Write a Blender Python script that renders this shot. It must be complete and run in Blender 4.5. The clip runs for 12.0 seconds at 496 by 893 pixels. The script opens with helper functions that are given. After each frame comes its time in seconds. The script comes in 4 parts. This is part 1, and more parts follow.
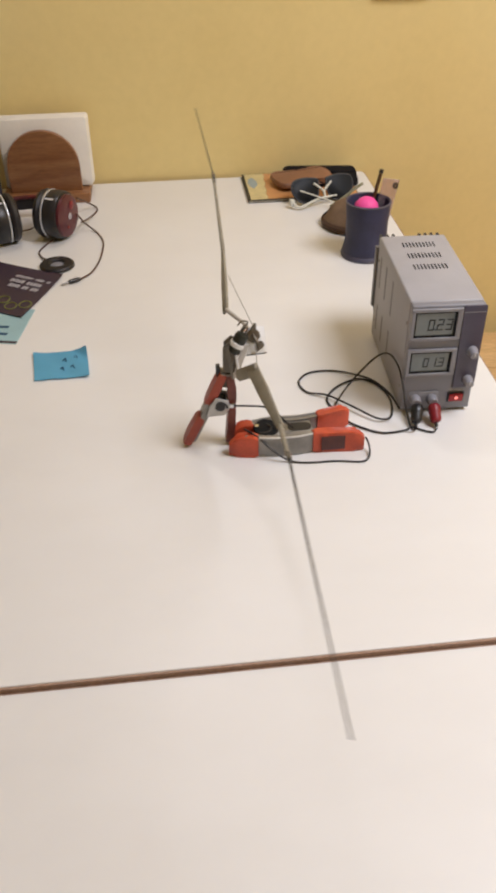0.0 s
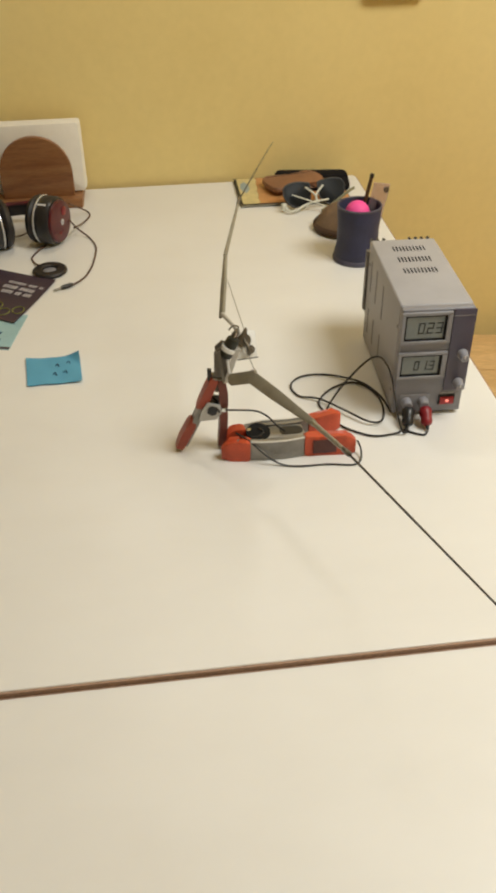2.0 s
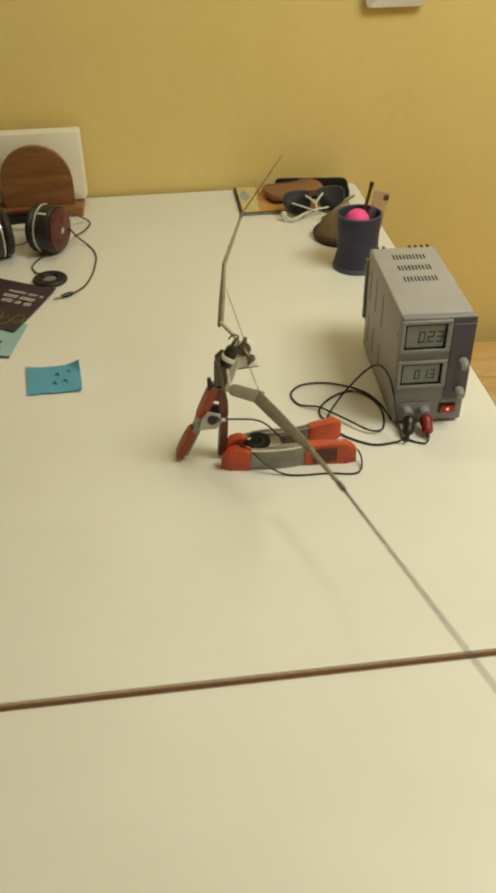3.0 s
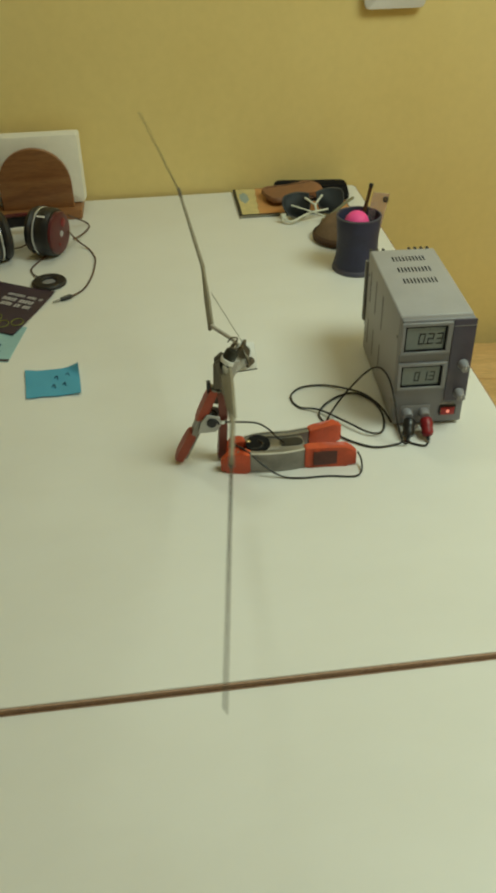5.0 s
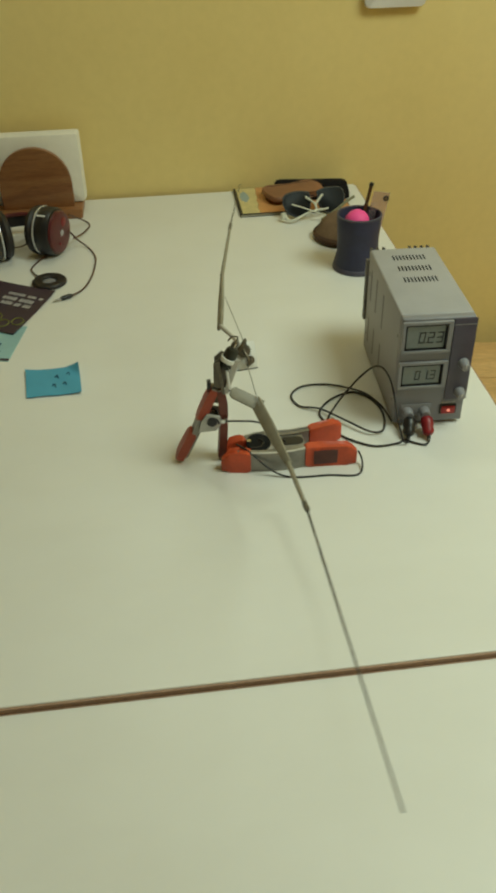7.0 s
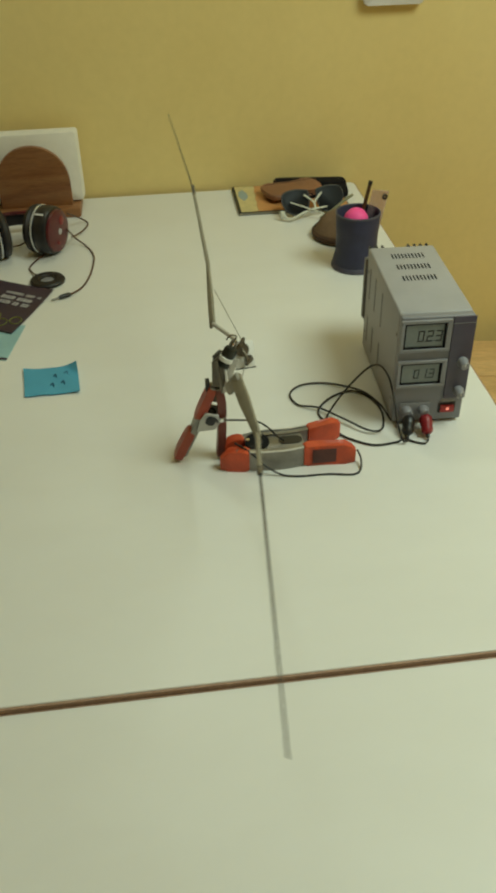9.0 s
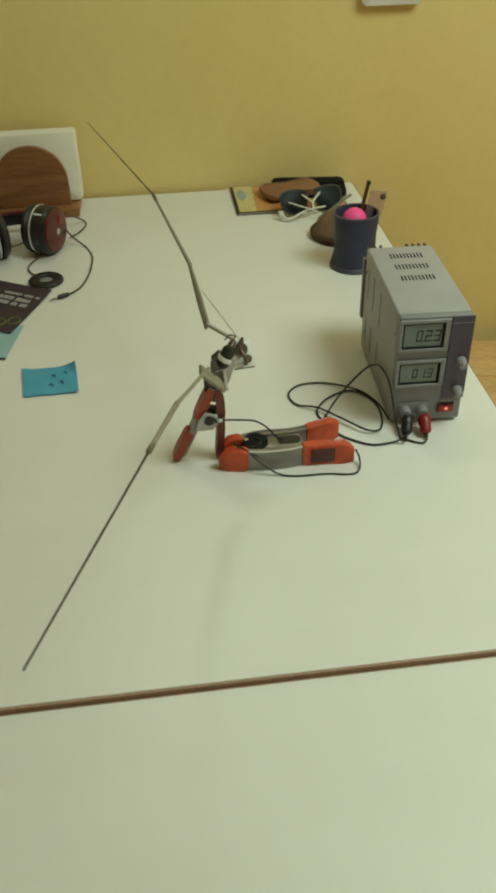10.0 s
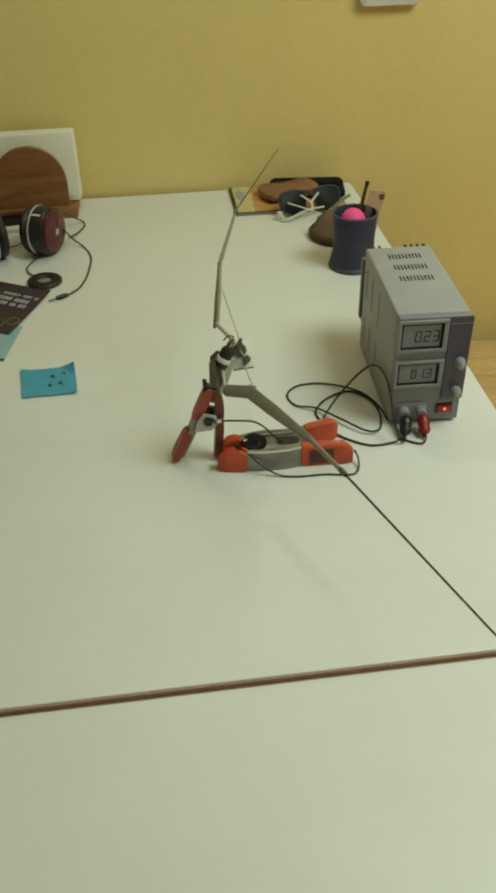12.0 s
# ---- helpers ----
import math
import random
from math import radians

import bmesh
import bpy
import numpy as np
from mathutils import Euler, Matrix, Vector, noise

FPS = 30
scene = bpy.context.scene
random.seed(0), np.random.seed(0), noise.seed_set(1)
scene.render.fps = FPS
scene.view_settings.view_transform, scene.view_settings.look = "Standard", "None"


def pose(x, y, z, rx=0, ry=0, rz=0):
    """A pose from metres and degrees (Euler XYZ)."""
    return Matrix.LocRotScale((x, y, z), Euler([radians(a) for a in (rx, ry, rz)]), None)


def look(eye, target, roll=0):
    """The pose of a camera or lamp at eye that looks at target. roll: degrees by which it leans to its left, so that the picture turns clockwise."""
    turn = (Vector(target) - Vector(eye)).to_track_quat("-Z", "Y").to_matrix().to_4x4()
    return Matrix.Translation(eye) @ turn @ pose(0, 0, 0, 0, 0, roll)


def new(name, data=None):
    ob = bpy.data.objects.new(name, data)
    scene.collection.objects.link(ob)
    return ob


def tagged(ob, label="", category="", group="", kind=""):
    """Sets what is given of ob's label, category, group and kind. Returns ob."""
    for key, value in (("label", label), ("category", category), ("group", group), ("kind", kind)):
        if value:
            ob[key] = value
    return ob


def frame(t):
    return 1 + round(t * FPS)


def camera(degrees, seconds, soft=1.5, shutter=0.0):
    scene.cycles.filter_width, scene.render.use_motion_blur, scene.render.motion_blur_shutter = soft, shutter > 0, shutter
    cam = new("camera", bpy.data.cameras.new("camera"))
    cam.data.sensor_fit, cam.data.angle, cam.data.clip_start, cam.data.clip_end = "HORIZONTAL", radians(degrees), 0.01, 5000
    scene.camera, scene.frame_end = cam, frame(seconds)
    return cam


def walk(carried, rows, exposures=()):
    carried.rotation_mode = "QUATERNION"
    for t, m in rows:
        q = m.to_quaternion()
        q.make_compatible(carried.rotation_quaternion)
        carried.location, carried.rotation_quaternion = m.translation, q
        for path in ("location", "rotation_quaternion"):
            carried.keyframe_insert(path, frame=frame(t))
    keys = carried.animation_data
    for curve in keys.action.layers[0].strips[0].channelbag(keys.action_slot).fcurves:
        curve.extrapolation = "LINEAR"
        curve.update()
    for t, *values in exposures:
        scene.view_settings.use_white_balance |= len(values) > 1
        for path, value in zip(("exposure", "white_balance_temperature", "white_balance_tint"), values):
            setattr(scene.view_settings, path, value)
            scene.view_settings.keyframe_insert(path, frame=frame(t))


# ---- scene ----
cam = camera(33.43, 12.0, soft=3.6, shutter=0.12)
# stops, kelvin and tint: the picture turns warmer in the first seconds; in the slowed part it flickers with the mains light
TINTS = [(0, -0.33, 6350, 19), (0.5, -0.25, 6430, 16), (1, -0.29, 6550, 14), (1.5, -0.37, 6800, 10), (2, -0.40, 7050, 8), (2.5, -0.52, 7400, 4), (3, -0.62, 8200, -4), (3.5, -0.66, 8100, -8)]
TINTS += [(k / 30, *((-0.44, 6290, 18) if k % 2 else (-0.87, 7100 - 1.1 * (k - 108), -18))) for k in range(108, 361)]
PATH = [
    (0, pose(-0.0091, -0.004, 0.6502, 52.282, 0.591, -6.198)),
    (0.5, pose(-0.0088, -0.0056, 0.6528, 52.259, 0.604, -6.232)),
    (1, pose(-0.008, -0.0089, 0.6528, 52.39, 0.607, -6.361)),
    (1.5, pose(-0.0044, -0.0091, 0.6522, 52.338, 0.715, -6.447)),
    (2, pose(-0.0037, -0.0076, 0.6541, 52.48, 0.764, -6.629)),
    (2.5, pose(-0.0044, -0.0067, 0.6544, 52.748, 0.82, -6.699)),
    (3, pose(-0.0022, -0.0036, 0.6551, 52.927, 0.901, -6.646)),
    (5, pose(-0.0005, -0.0003, 0.6539, 53.062, 1.072, -6.716)),
    (5.5, pose(-0.0007, -0.0003, 0.6537, 53.064, 1.088, -6.72)),
    (6, pose(0, 0, 0.6532, 53.061, 1.116, -6.694)),
    (6.5, pose(-0.0007, 0.0001, 0.6528, 53.041, 1.101, -6.708)),
    (7, pose(-0.0001, -0.0002, 0.653, 53.032, 1.131, -6.698)),
    (9, pose(0.0011, 0.002, 0.652, 52.931, 1.169, -6.779)),
    (9.5, pose(0.0002, 0.0015, 0.6526, 52.911, 1.134, -6.845)),
    (10, pose(0.0006, 0.0015, 0.6523, 52.922, 1.135, -6.896)),
    (10.5, pose(0.0008, 0.0014, 0.653, 52.901, 1.133, -6.924)),
    (11, pose(0.0011, 0.001, 0.6536, 52.88, 1.171, -6.941)),
    (11.5, pose(0.0007, 0.0013, 0.6545, 52.861, 1.129, -6.967)),
    (12, pose(0.001, 0.0021, 0.6531, 52.913, 1.15, -6.985)),
]
walk(cam, PATH, TINTS)

# ---- world, lamps ----
world = bpy.data.worlds.new("World")
scene.world = world
world.use_nodes = True
bg = world.node_tree.nodes["Background"]
bg.inputs[0].default_value = (1.0, 0.93, 0.82, 1)
bg.inputs[1].default_value = 0.05


def area_lamp(name, energy, size, colour, m):
    data = bpy.data.lights.new(name, "AREA")
    data.energy, data.color = energy, colour
    data.shape, data.size, data.size_y = "RECTANGLE", size[0], size[1]
    ob = new(name, data)
    ob.matrix_world = m
    return ob


# the ceiling light over the desks: a broad diffuser, and one small lamp high on the wall
area_lamp("ceiling_lamp", 57, (1.1, 0.95), (0.913, 0.962, 0.99), pose(1.26, 0.42, 1.80))
area_lamp("wall_lamp", 4, (0.16, 0.16), (0.95, 0.95, 0.93), look((-0.05, 1.62, 1.50), (0.1, 0.7, 0.0)))


# ---- materials ----
def shader(name, rough=0.5, metal=0.0):
    m = bpy.data.materials.new(name)
    m.use_nodes = True
    nt = m.node_tree
    b = nt.nodes["Principled BSDF"]
    b.inputs["Roughness"].default_value = rough
    b.inputs["Metallic"].default_value = metal
    return m, nt, b


def noise_node(nt, scale, detail=4.0, stretch=None, rough=0.55):
    tc = nt.nodes.new("ShaderNodeTexCoord")
    n = nt.nodes.new("ShaderNodeTexNoise")
    n.inputs["Scale"].default_value = scale
    n.inputs["Detail"].default_value = detail
    n.inputs["Roughness"].default_value = rough
    src = tc.outputs["Object"]
    if stretch:
        mp = nt.nodes.new("ShaderNodeMapping")
        mp.inputs["Scale"].default_value = stretch
        nt.links.new(src, mp.inputs["Vector"])
        src = mp.outputs["Vector"]
    nt.links.new(src, n.inputs["Vector"])
    return n


def ramp_node(nt, src, stops):
    r = nt.nodes.new("ShaderNodeValToRGB")
    els = r.color_ramp.elements
    while len(els) < len(stops):
        els.new(0.5)
    for e, (p, c) in zip(els, stops):
        e.position, e.color = p, (*c, 1)
    nt.links.new(src, r.inputs["Fac"])
    return r


def mix_node(nt, a, b, fac, mode="MIX"):
    x = nt.nodes.new("ShaderNodeMix")
    x.data_type, x.blend_type = "RGBA", mode
    x.inputs[0].default_value = fac
    nt.links.new(a, x.inputs[6])
    nt.links.new(b, x.inputs[7])
    return x


def bump_to(nt, b, src, strength, dist):
    bp = nt.nodes.new("ShaderNodeBump")
    bp.inputs["Strength"].default_value = strength
    bp.inputs["Distance"].default_value = dist
    nt.links.new(src, bp.inputs["Height"])
    nt.links.new(bp.outputs["Normal"], b.inputs["Normal"])


def surface(name, colour, rough=0.5, metal=0.0, vary=0.12, coarse=12.0, fine=160.0, bump=0.15, depth=0.0008, stretch=None, coat=0.0):
    """A worn, slightly uneven surface: broad tone changes, fine grain, uneven gloss."""
    m, nt, b = shader(name, rough, metal)
    big = noise_node(nt, coarse, 5.0, stretch)
    small = noise_node(nt, fine, 3.0, stretch)
    lo = tuple(c * (1 - vary) for c in colour)
    hi = tuple(min(1, c * (1 + vary * 0.8)) for c in colour)
    r1 = ramp_node(nt, big.outputs["Fac"], [(0.3, lo), (0.7, hi)])
    r2 = ramp_node(nt, small.outputs["Fac"], [(0.3, (1 - vary * 0.6,) * 3), (0.7, (1, 1, 1))])
    x = mix_node(nt, r1.outputs["Color"], r2.outputs["Color"], 1.0, "MULTIPLY")
    nt.links.new(x.outputs[2], b.inputs["Base Color"])
    rr = nt.nodes.new("ShaderNodeMapRange")
    rr.inputs["To Min"].default_value = max(0.03, rough - 0.09)
    rr.inputs["To Max"].default_value = min(1, rough + 0.1)
    nt.links.new(big.outputs["Fac"], rr.inputs["Value"])
    nt.links.new(rr.outputs["Result"], b.inputs["Roughness"])
    b.inputs["Coat Weight"].default_value = coat
    bump_to(nt, b, small.outputs["Fac"], bump, depth)
    return m


def wood(name, dark, light, scale=9.0, stretch=(1, 12, 12), rough=0.45):
    m, nt, b = shader(name, rough)
    grain = noise_node(nt, scale, 8.0, stretch, 0.6)
    fibre = noise_node(nt, scale * 9, 3.0, stretch)
    r1 = ramp_node(nt, grain.outputs["Fac"], [(0.28, dark), (0.5, tuple((p + q) / 2 for p, q in zip(dark, light))), (0.74, light)])
    r2 = ramp_node(nt, fibre.outputs["Fac"], [(0.35, (0.78,) * 3), (0.65, (1, 1, 1))])
    x = mix_node(nt, r1.outputs["Color"], r2.outputs["Color"], 1.0, "MULTIPLY")
    nt.links.new(x.outputs[2], b.inputs["Base Color"])
    bump_to(nt, b, fibre.outputs["Fac"], 0.15, 0.0005)
    return m


def plain_glass(name, colour, rough=0.08, trans=1.0, ior=1.3):
    m, nt, b = shader(name, rough)
    b.inputs["Base Color"].default_value = (*colour, 1)
    b.inputs["Transmission Weight"].default_value = trans
    b.inputs["IOR"].default_value = ior
    return m


def plaster():
    m, nt, b = shader("yellow_wall_paint", 0.85)
    clouds = noise_node(nt, 2.2, 6.0)
    fine = noise_node(nt, 55, 5.0)
    r1 = ramp_node(nt, clouds.outputs["Fac"], [(0.3, (0.80, 0.625, 0.265)), (0.5, (0.83, 0.655, 0.285)), (0.72, (0.85, 0.68, 0.31))])
    r2 = ramp_node(nt, fine.outputs["Fac"], [(0.3, (0.965,) * 3), (0.7, (1, 1, 1))])
    x = mix_node(nt, r1.outputs["Color"], r2.outputs["Color"], 1.0, "MULTIPLY")
    nt.links.new(x.outputs[2], b.inputs["Base Color"])
    bump_to(nt, b, fine.outputs["Fac"], 0.2, 0.001)
    return m


def laminate():
    m, nt, b = shader("white_laminate", 0.38)
    big = noise_node(nt, 2.5, 5.0)
    fine = noise_node(nt, 420, 2.0)
    smear = noise_node(nt, 7, 6.0, (1, 2.5, 1))
    r1 = ramp_node(nt, big.outputs["Fac"], [(0.3, (0.755, 0.735, 0.70)), (0.7, (0.80, 0.785, 0.755))])
    r2 = ramp_node(nt, smear.outputs["Fac"], [(0.3, (0.982, 0.98, 0.977)), (0.6, (1, 1, 1))])
    x = mix_node(nt, r1.outputs["Color"], r2.outputs["Color"], 1.0, "MULTIPLY")
    nt.links.new(x.outputs[2], b.inputs["Base Color"])
    rr = nt.nodes.new("ShaderNodeMapRange")
    rr.inputs["To Min"].default_value, rr.inputs["To Max"].default_value = 0.3, 0.5
    nt.links.new(smear.outputs["Fac"], rr.inputs["Value"])
    nt.links.new(rr.outputs["Result"], b.inputs["Roughness"])
    bump_to(nt, b, fine.outputs["Fac"], 0.06, 0.0003)
    return m


M_WALL = plaster()
M_TABLE = laminate()
M_EDGE = wood("brown_edge_band", (0.33, 0.195, 0.13), (0.46, 0.30, 0.21), 20, (12, 1, 12), 0.5)
M_FLOOR = wood("wooden_floor", (0.36, 0.19, 0.075), (0.58, 0.35, 0.16), 6, (1, 9, 9), 0.35)
M_BENCH = wood("beech_board", (0.66, 0.41, 0.18), (0.84, 0.57, 0.28), 5, (1, 8, 8), 0.4)
M_CEIL = surface("ceiling_paint", (0.82, 0.80, 0.76), 0.9, vary=0.04, coarse=3, fine=90)
M_LEG = surface("grey_powder_coat", (0.35, 0.35, 0.36), 0.5, 0.3)
M_GREY = surface("grey_case_paint", (0.375, 0.364, 0.378), 0.48, vary=0.05, coarse=30, fine=900, bump=0.25, depth=0.0003)
# darker than the case paint: holds the shade on the power supply's front
M_GREYD = surface("darkened_grey_plastic", (0.235, 0.232, 0.255), 0.45, vary=0.06, coarse=25, fine=700, bump=0.12, depth=0.0003)
M_LILAC = surface("dark_lilac_panel", (0.085, 0.075, 0.11), 0.4, vary=0.1, coarse=40, fine=600, bump=0.05, depth=0.0002)
M_SLOT = surface("black_opening", (0.012, 0.012, 0.013), 0.7, vary=0.1)
M_BEZEL = surface("light_bezel", (0.26, 0.256, 0.275), 0.4, vary=0.05)
M_LCD = surface("grey_green_display", (0.20, 0.225, 0.225), 0.22, vary=0.06, coarse=60, fine=500, bump=0.02)
M_DIGIT = surface("display_segment", (0.016, 0.020, 0.024), 0.4, vary=0.1)
M_KNOB = surface("grey_knob", (0.27, 0.265, 0.29), 0.42, vary=0.08)
M_BLACK = surface("black_plastic", (0.018, 0.017, 0.018), 0.35, vary=0.2, coarse=40, fine=500)
M_RUBBER = surface("black_cable_rubber", (0.022, 0.019, 0.018), 0.55, vary=0.2)
M_REDP = surface("red_plug_plastic", (0.25, 0.012, 0.02), 0.4, vary=0.15)
M_REDC = surface("dark_red_cable", (0.095, 0.040, 0.022), 0.4, vary=0.2)
M_CHROME = surface("chrome", (0.75, 0.75, 0.74), 0.16, 1.0, vary=0.05)
M_RING = surface("polished_ring", (0.72, 0.73, 0.76), 0.25, 0.55, vary=0.05)
M_STEEL = surface("dull_clamp_steel", (0.30, 0.285, 0.26), 0.42, 0.75, vary=0.2, coarse=35, fine=400, bump=0.2, depth=0.0006)
M_SPRING = surface("dark_spring_steel", (0.06, 0.06, 0.065), 0.38, 0.8, vary=0.2)
M_ORANGE = surface("orange_dipped_vinyl", (0.58, 0.085, 0.032), 0.45, vary=0.22, coarse=30, fine=300, bump=0.2, depth=0.0005)
M_NOTE = surface("blue_sticky_paper", (0.10, 0.35, 0.52), 0.8, vary=0.06, coarse=20, fine=500, bump=0.1)
M_INK = surface("dark_blue_ink", (0.015, 0.07, 0.14), 0.8, vary=0.1)
M_PURPLE = surface("dark_plum_print", (0.042, 0.024, 0.044), 0.45, vary=0.15)
M_TEAL = surface("pale_blue_print", (0.33, 0.52, 0.55), 0.5, vary=0.1)
M_WHITEP = surface("white_print", (0.72, 0.70, 0.70), 0.6, vary=0.05)
M_LIME = surface("olive_green_print", (0.22, 0.24, 0.05), 0.6, vary=0.1)
M_NAPKIN = surface("white_tissue_paper", (0.84, 0.79, 0.70), 0.95, vary=0.04, coarse=30, fine=250, bump=0.12, depth=0.0008)
M_ARCH = wood("walnut_stained_wood", (0.20, 0.075, 0.026), (0.40, 0.19, 0.078), 6, (1, 14, 9), 0.42)
M_PADS = surface("black_leatherette", (0.016, 0.013, 0.014), 0.45, vary=0.25, coarse=50, fine=500, bump=0.35)
M_REDM = surface("dark_red_shell", (0.095, 0.012, 0.016), 0.3, vary=0.25, coarse=50)
M_BRIGHTRED = surface("red_mark", (0.20, 0.018, 0.022), 0.4, vary=0.1)
M_CUP = surface("dark_blue_faux_leather", (0.033, 0.034, 0.076), 0.55, vary=0.2, coarse=40, fine=400, bump=0.35)
M_CUPTRIM = surface("cup_rim_grey", (0.075, 0.07, 0.105), 0.5, vary=0.15)
M_PINK = surface("hot_pink_rubber", (0.95, 0.085, 0.36), 0.55, vary=0.06)
M_PENCIL = wood("brown_pencil_paint", (0.055, 0.028, 0.012), (0.14, 0.075, 0.03), 40, (1, 1, 8), 0.4)
M_FELT = surface("brown_felt", (0.20, 0.125, 0.072), 0.9, vary=0.25, coarse=25, fine=300, bump=0.6, depth=0.002)
M_FELTD = surface("dark_brown_band", (0.105, 0.056, 0.032), 0.85, vary=0.25, coarse=25, fine=300, bump=0.5, depth=0.001)
M_LEATHER = surface("brown_leather", (0.27, 0.125, 0.065), 0.55, vary=0.2, coarse=30, fine=350, bump=0.4, depth=0.001)
M_CASE = surface("black_woven_cloth", (0.012, 0.011, 0.013), 0.95, vary=0.25, coarse=50, fine=700, bump=0.3)
M_CASE.node_tree.nodes["Principled BSDF"].inputs["Specular IOR Level"].default_value = 0.1
M_SLOT.node_tree.nodes["Principled BSDF"].inputs["Specular IOR Level"].default_value = 0.1
M_LENS = surface("dark_lens", (0.012, 0.013, 0.014), 0.4, vary=0.1, bump=0)
M_LENS.node_tree.nodes["Principled BSDF"].inputs["Specular IOR Level"].default_value = 0.12
M_NAVY = surface("dark_navy_cloth", (0.045, 0.05, 0.075), 0.7, vary=0.2, coarse=30, fine=400, bump=0.3)
M_WIRE = surface("pale_steel_wire", (0.36, 0.34, 0.31), 0.4, 0.6, vary=0.15)
M_WHITEF = surface("white_frame_plastic", (0.70, 0.69, 0.60), 0.35, vary=0.05)
M_OLIVE = surface("olive_temple_plastic", (0.20, 0.19, 0.11), 0.4, vary=0.1)
M_MAGW = surface("cream_cover_paper", (0.66, 0.55, 0.27), 0.4, vary=0.12, coarse=40)
M_MAGO = surface("orange_cover_print", (0.60, 0.29, 0.11), 0.4, vary=0.15, coarse=30)
M_MAGB = surface("grey_blue_cover_print", (0.30, 0.37, 0.38), 0.4, vary=0.1, coarse=30)
M_SPINE = surface("black_cover_print", (0.015, 0.015, 0.017), 0.45, vary=0.2)
M_PAPER = surface("paper_edges", (0.70, 0.66, 0.56), 0.8, vary=0.06)
M_SWITCH = surface("white_switch_plastic", (0.74, 0.71, 0.69), 0.4, vary=0.03)
M_FRAME = surface("brown_grey_frame", (0.15, 0.13, 0.10), 0.5, vary=0.2, coarse=60)
M_RIB = surface("worn_bright_steel", (0.55, 0.55, 0.54), 0.45, 0.4, vary=0.15)
# pale colour for the highlight along the clamp arms' top edges
M_GLINT = surface("pale_edge_highlight", (0.72, 0.70, 0.66), 0.4, 0.2, vary=0.2, coarse=60)
# case grey darkened for the shade in the side slots and at the rear
M_LOUVRE = surface("shaded_grey_paint", (0.20, 0.19, 0.19), 0.5, vary=0.05)
# the orange vinyl again, twice darkened for the standing clamp's shaded sides
M_SHADED = surface("shaded_orange_vinyl", (0.36, 0.062, 0.032), 0.45, vary=0.25, coarse=40, fine=300, bump=0.25, depth=0.0006)
M_DEEPSHADE = surface("deep_shaded_orange_vinyl", (0.17, 0.045, 0.033), 0.45, vary=0.25, coarse=40, fine=300, bump=0.25, depth=0.0006)
M_DARKR = surface("shaded_red_vinyl", (0.10, 0.030, 0.024), 0.5, vary=0.25, coarse=60, fine=300)
M_GREYP = surface("grey_print", (0.42, 0.40, 0.42), 0.6, vary=0.08)
M_TUBE = surface("grey_carbon_tube", (0.27, 0.245, 0.19), 0.5, 0.0, vary=0.15, coarse=60)
M_ROD = surface("dark_carbon_rod", (0.13, 0.112, 0.085), 0.45, 0.0, vary=0.2, coarse=80)
M_TIP = surface("black_carbon_rod", (0.05, 0.044, 0.036), 0.45, 0.0, vary=0.2, coarse=80)
M_PALE = surface("pale_glass_fibre", (0.50, 0.47, 0.43), 0.5, vary=0.1, coarse=80)
M_GEAR = surface("white_nylon", (0.80, 0.79, 0.76), 0.45, vary=0.06)
M_MOTOR = surface("dark_motor_can", (0.05, 0.052, 0.045), 0.38, 0.6, vary=0.25, coarse=60)
M_BRASS = surface("tarnished_metal", (0.20, 0.18, 0.15), 0.4, 0.8, vary=0.25, coarse=80)
M_CLEAR = plain_glass("clear_pinkish_plastic", (0.76, 0.63, 0.66), 0.25, 0.85, 1.25)

M_LED, _nt, _b = shader("lit_red_switch", 0.3)
_b.inputs["Base Color"].default_value = (0.22, 0.008, 0.01, 1)
_b.inputs["Emission Color"].default_value = (1.0, 0.06, 0.05, 1)
_b.inputs["Emission Strength"].default_value = 0.10
M_GLOW, _nt, _b = shader("red_indicator_glow", 0.3)
_b.inputs["Base Color"].default_value = (0.9, 0.1, 0.1, 1)
_b.inputs["Emission Color"].default_value = (1.0, 0.32, 0.26, 1)
_b.inputs["Emission Strength"].default_value = 1.6


# ---- mesh helpers ----
def thing(name, label, category, m=None, group="", kind=""):
    e = new(name)
    e.empty_display_size = 0.02
    e.matrix_basis = m or Matrix()
    return tagged(e, label, category, group, kind)


def mesh_of(bm, name, material, smooth=True, angle=40):
    bmesh.ops.recalc_face_normals(bm, faces=bm.faces)
    me = bpy.data.meshes.new(name)
    if smooth:
        lim = radians(angle)
        for f in bm.faces:
            f.smooth = True
        for e in bm.edges:
            if len(e.link_faces) == 2 and e.calc_face_angle(0) > lim:
                e.smooth = False
    bm.to_mesh(me)
    bm.free()
    for mm in (material if isinstance(material, (list, tuple)) else [material]):
        me.materials.append(mm)
    return me


def part(name, bm, material, parent=None, label="", m=None, smooth=True, angle=40):
    ob = new(name, mesh_of(bm, name, material, smooth, angle))
    if m is not None:
        ob.matrix_basis = m
    if parent is not None:
        ob.parent = parent
    return tagged(ob, label)


def block(x0, x1, y0, y1, z0, z1, bevel=0.0, seg=2, bm=None):
    bm = bm or bmesh.new()
    r = bmesh.ops.create_cube(bm, size=1)
    for v in r["verts"]:
        v.co = ((x0 + x1) / 2 + v.co.x * (x1 - x0), (y0 + y1) / 2 + v.co.y * (y1 - y0), (z0 + z1) / 2 + v.co.z * (z1 - z0))
    if bevel:
        es = list({e for v in r["verts"] for e in v.link_edges})
        bmesh.ops.bevel(bm, geom=es, offset=bevel, segments=seg, profile=0.5, affect="EDGES")
    return bm


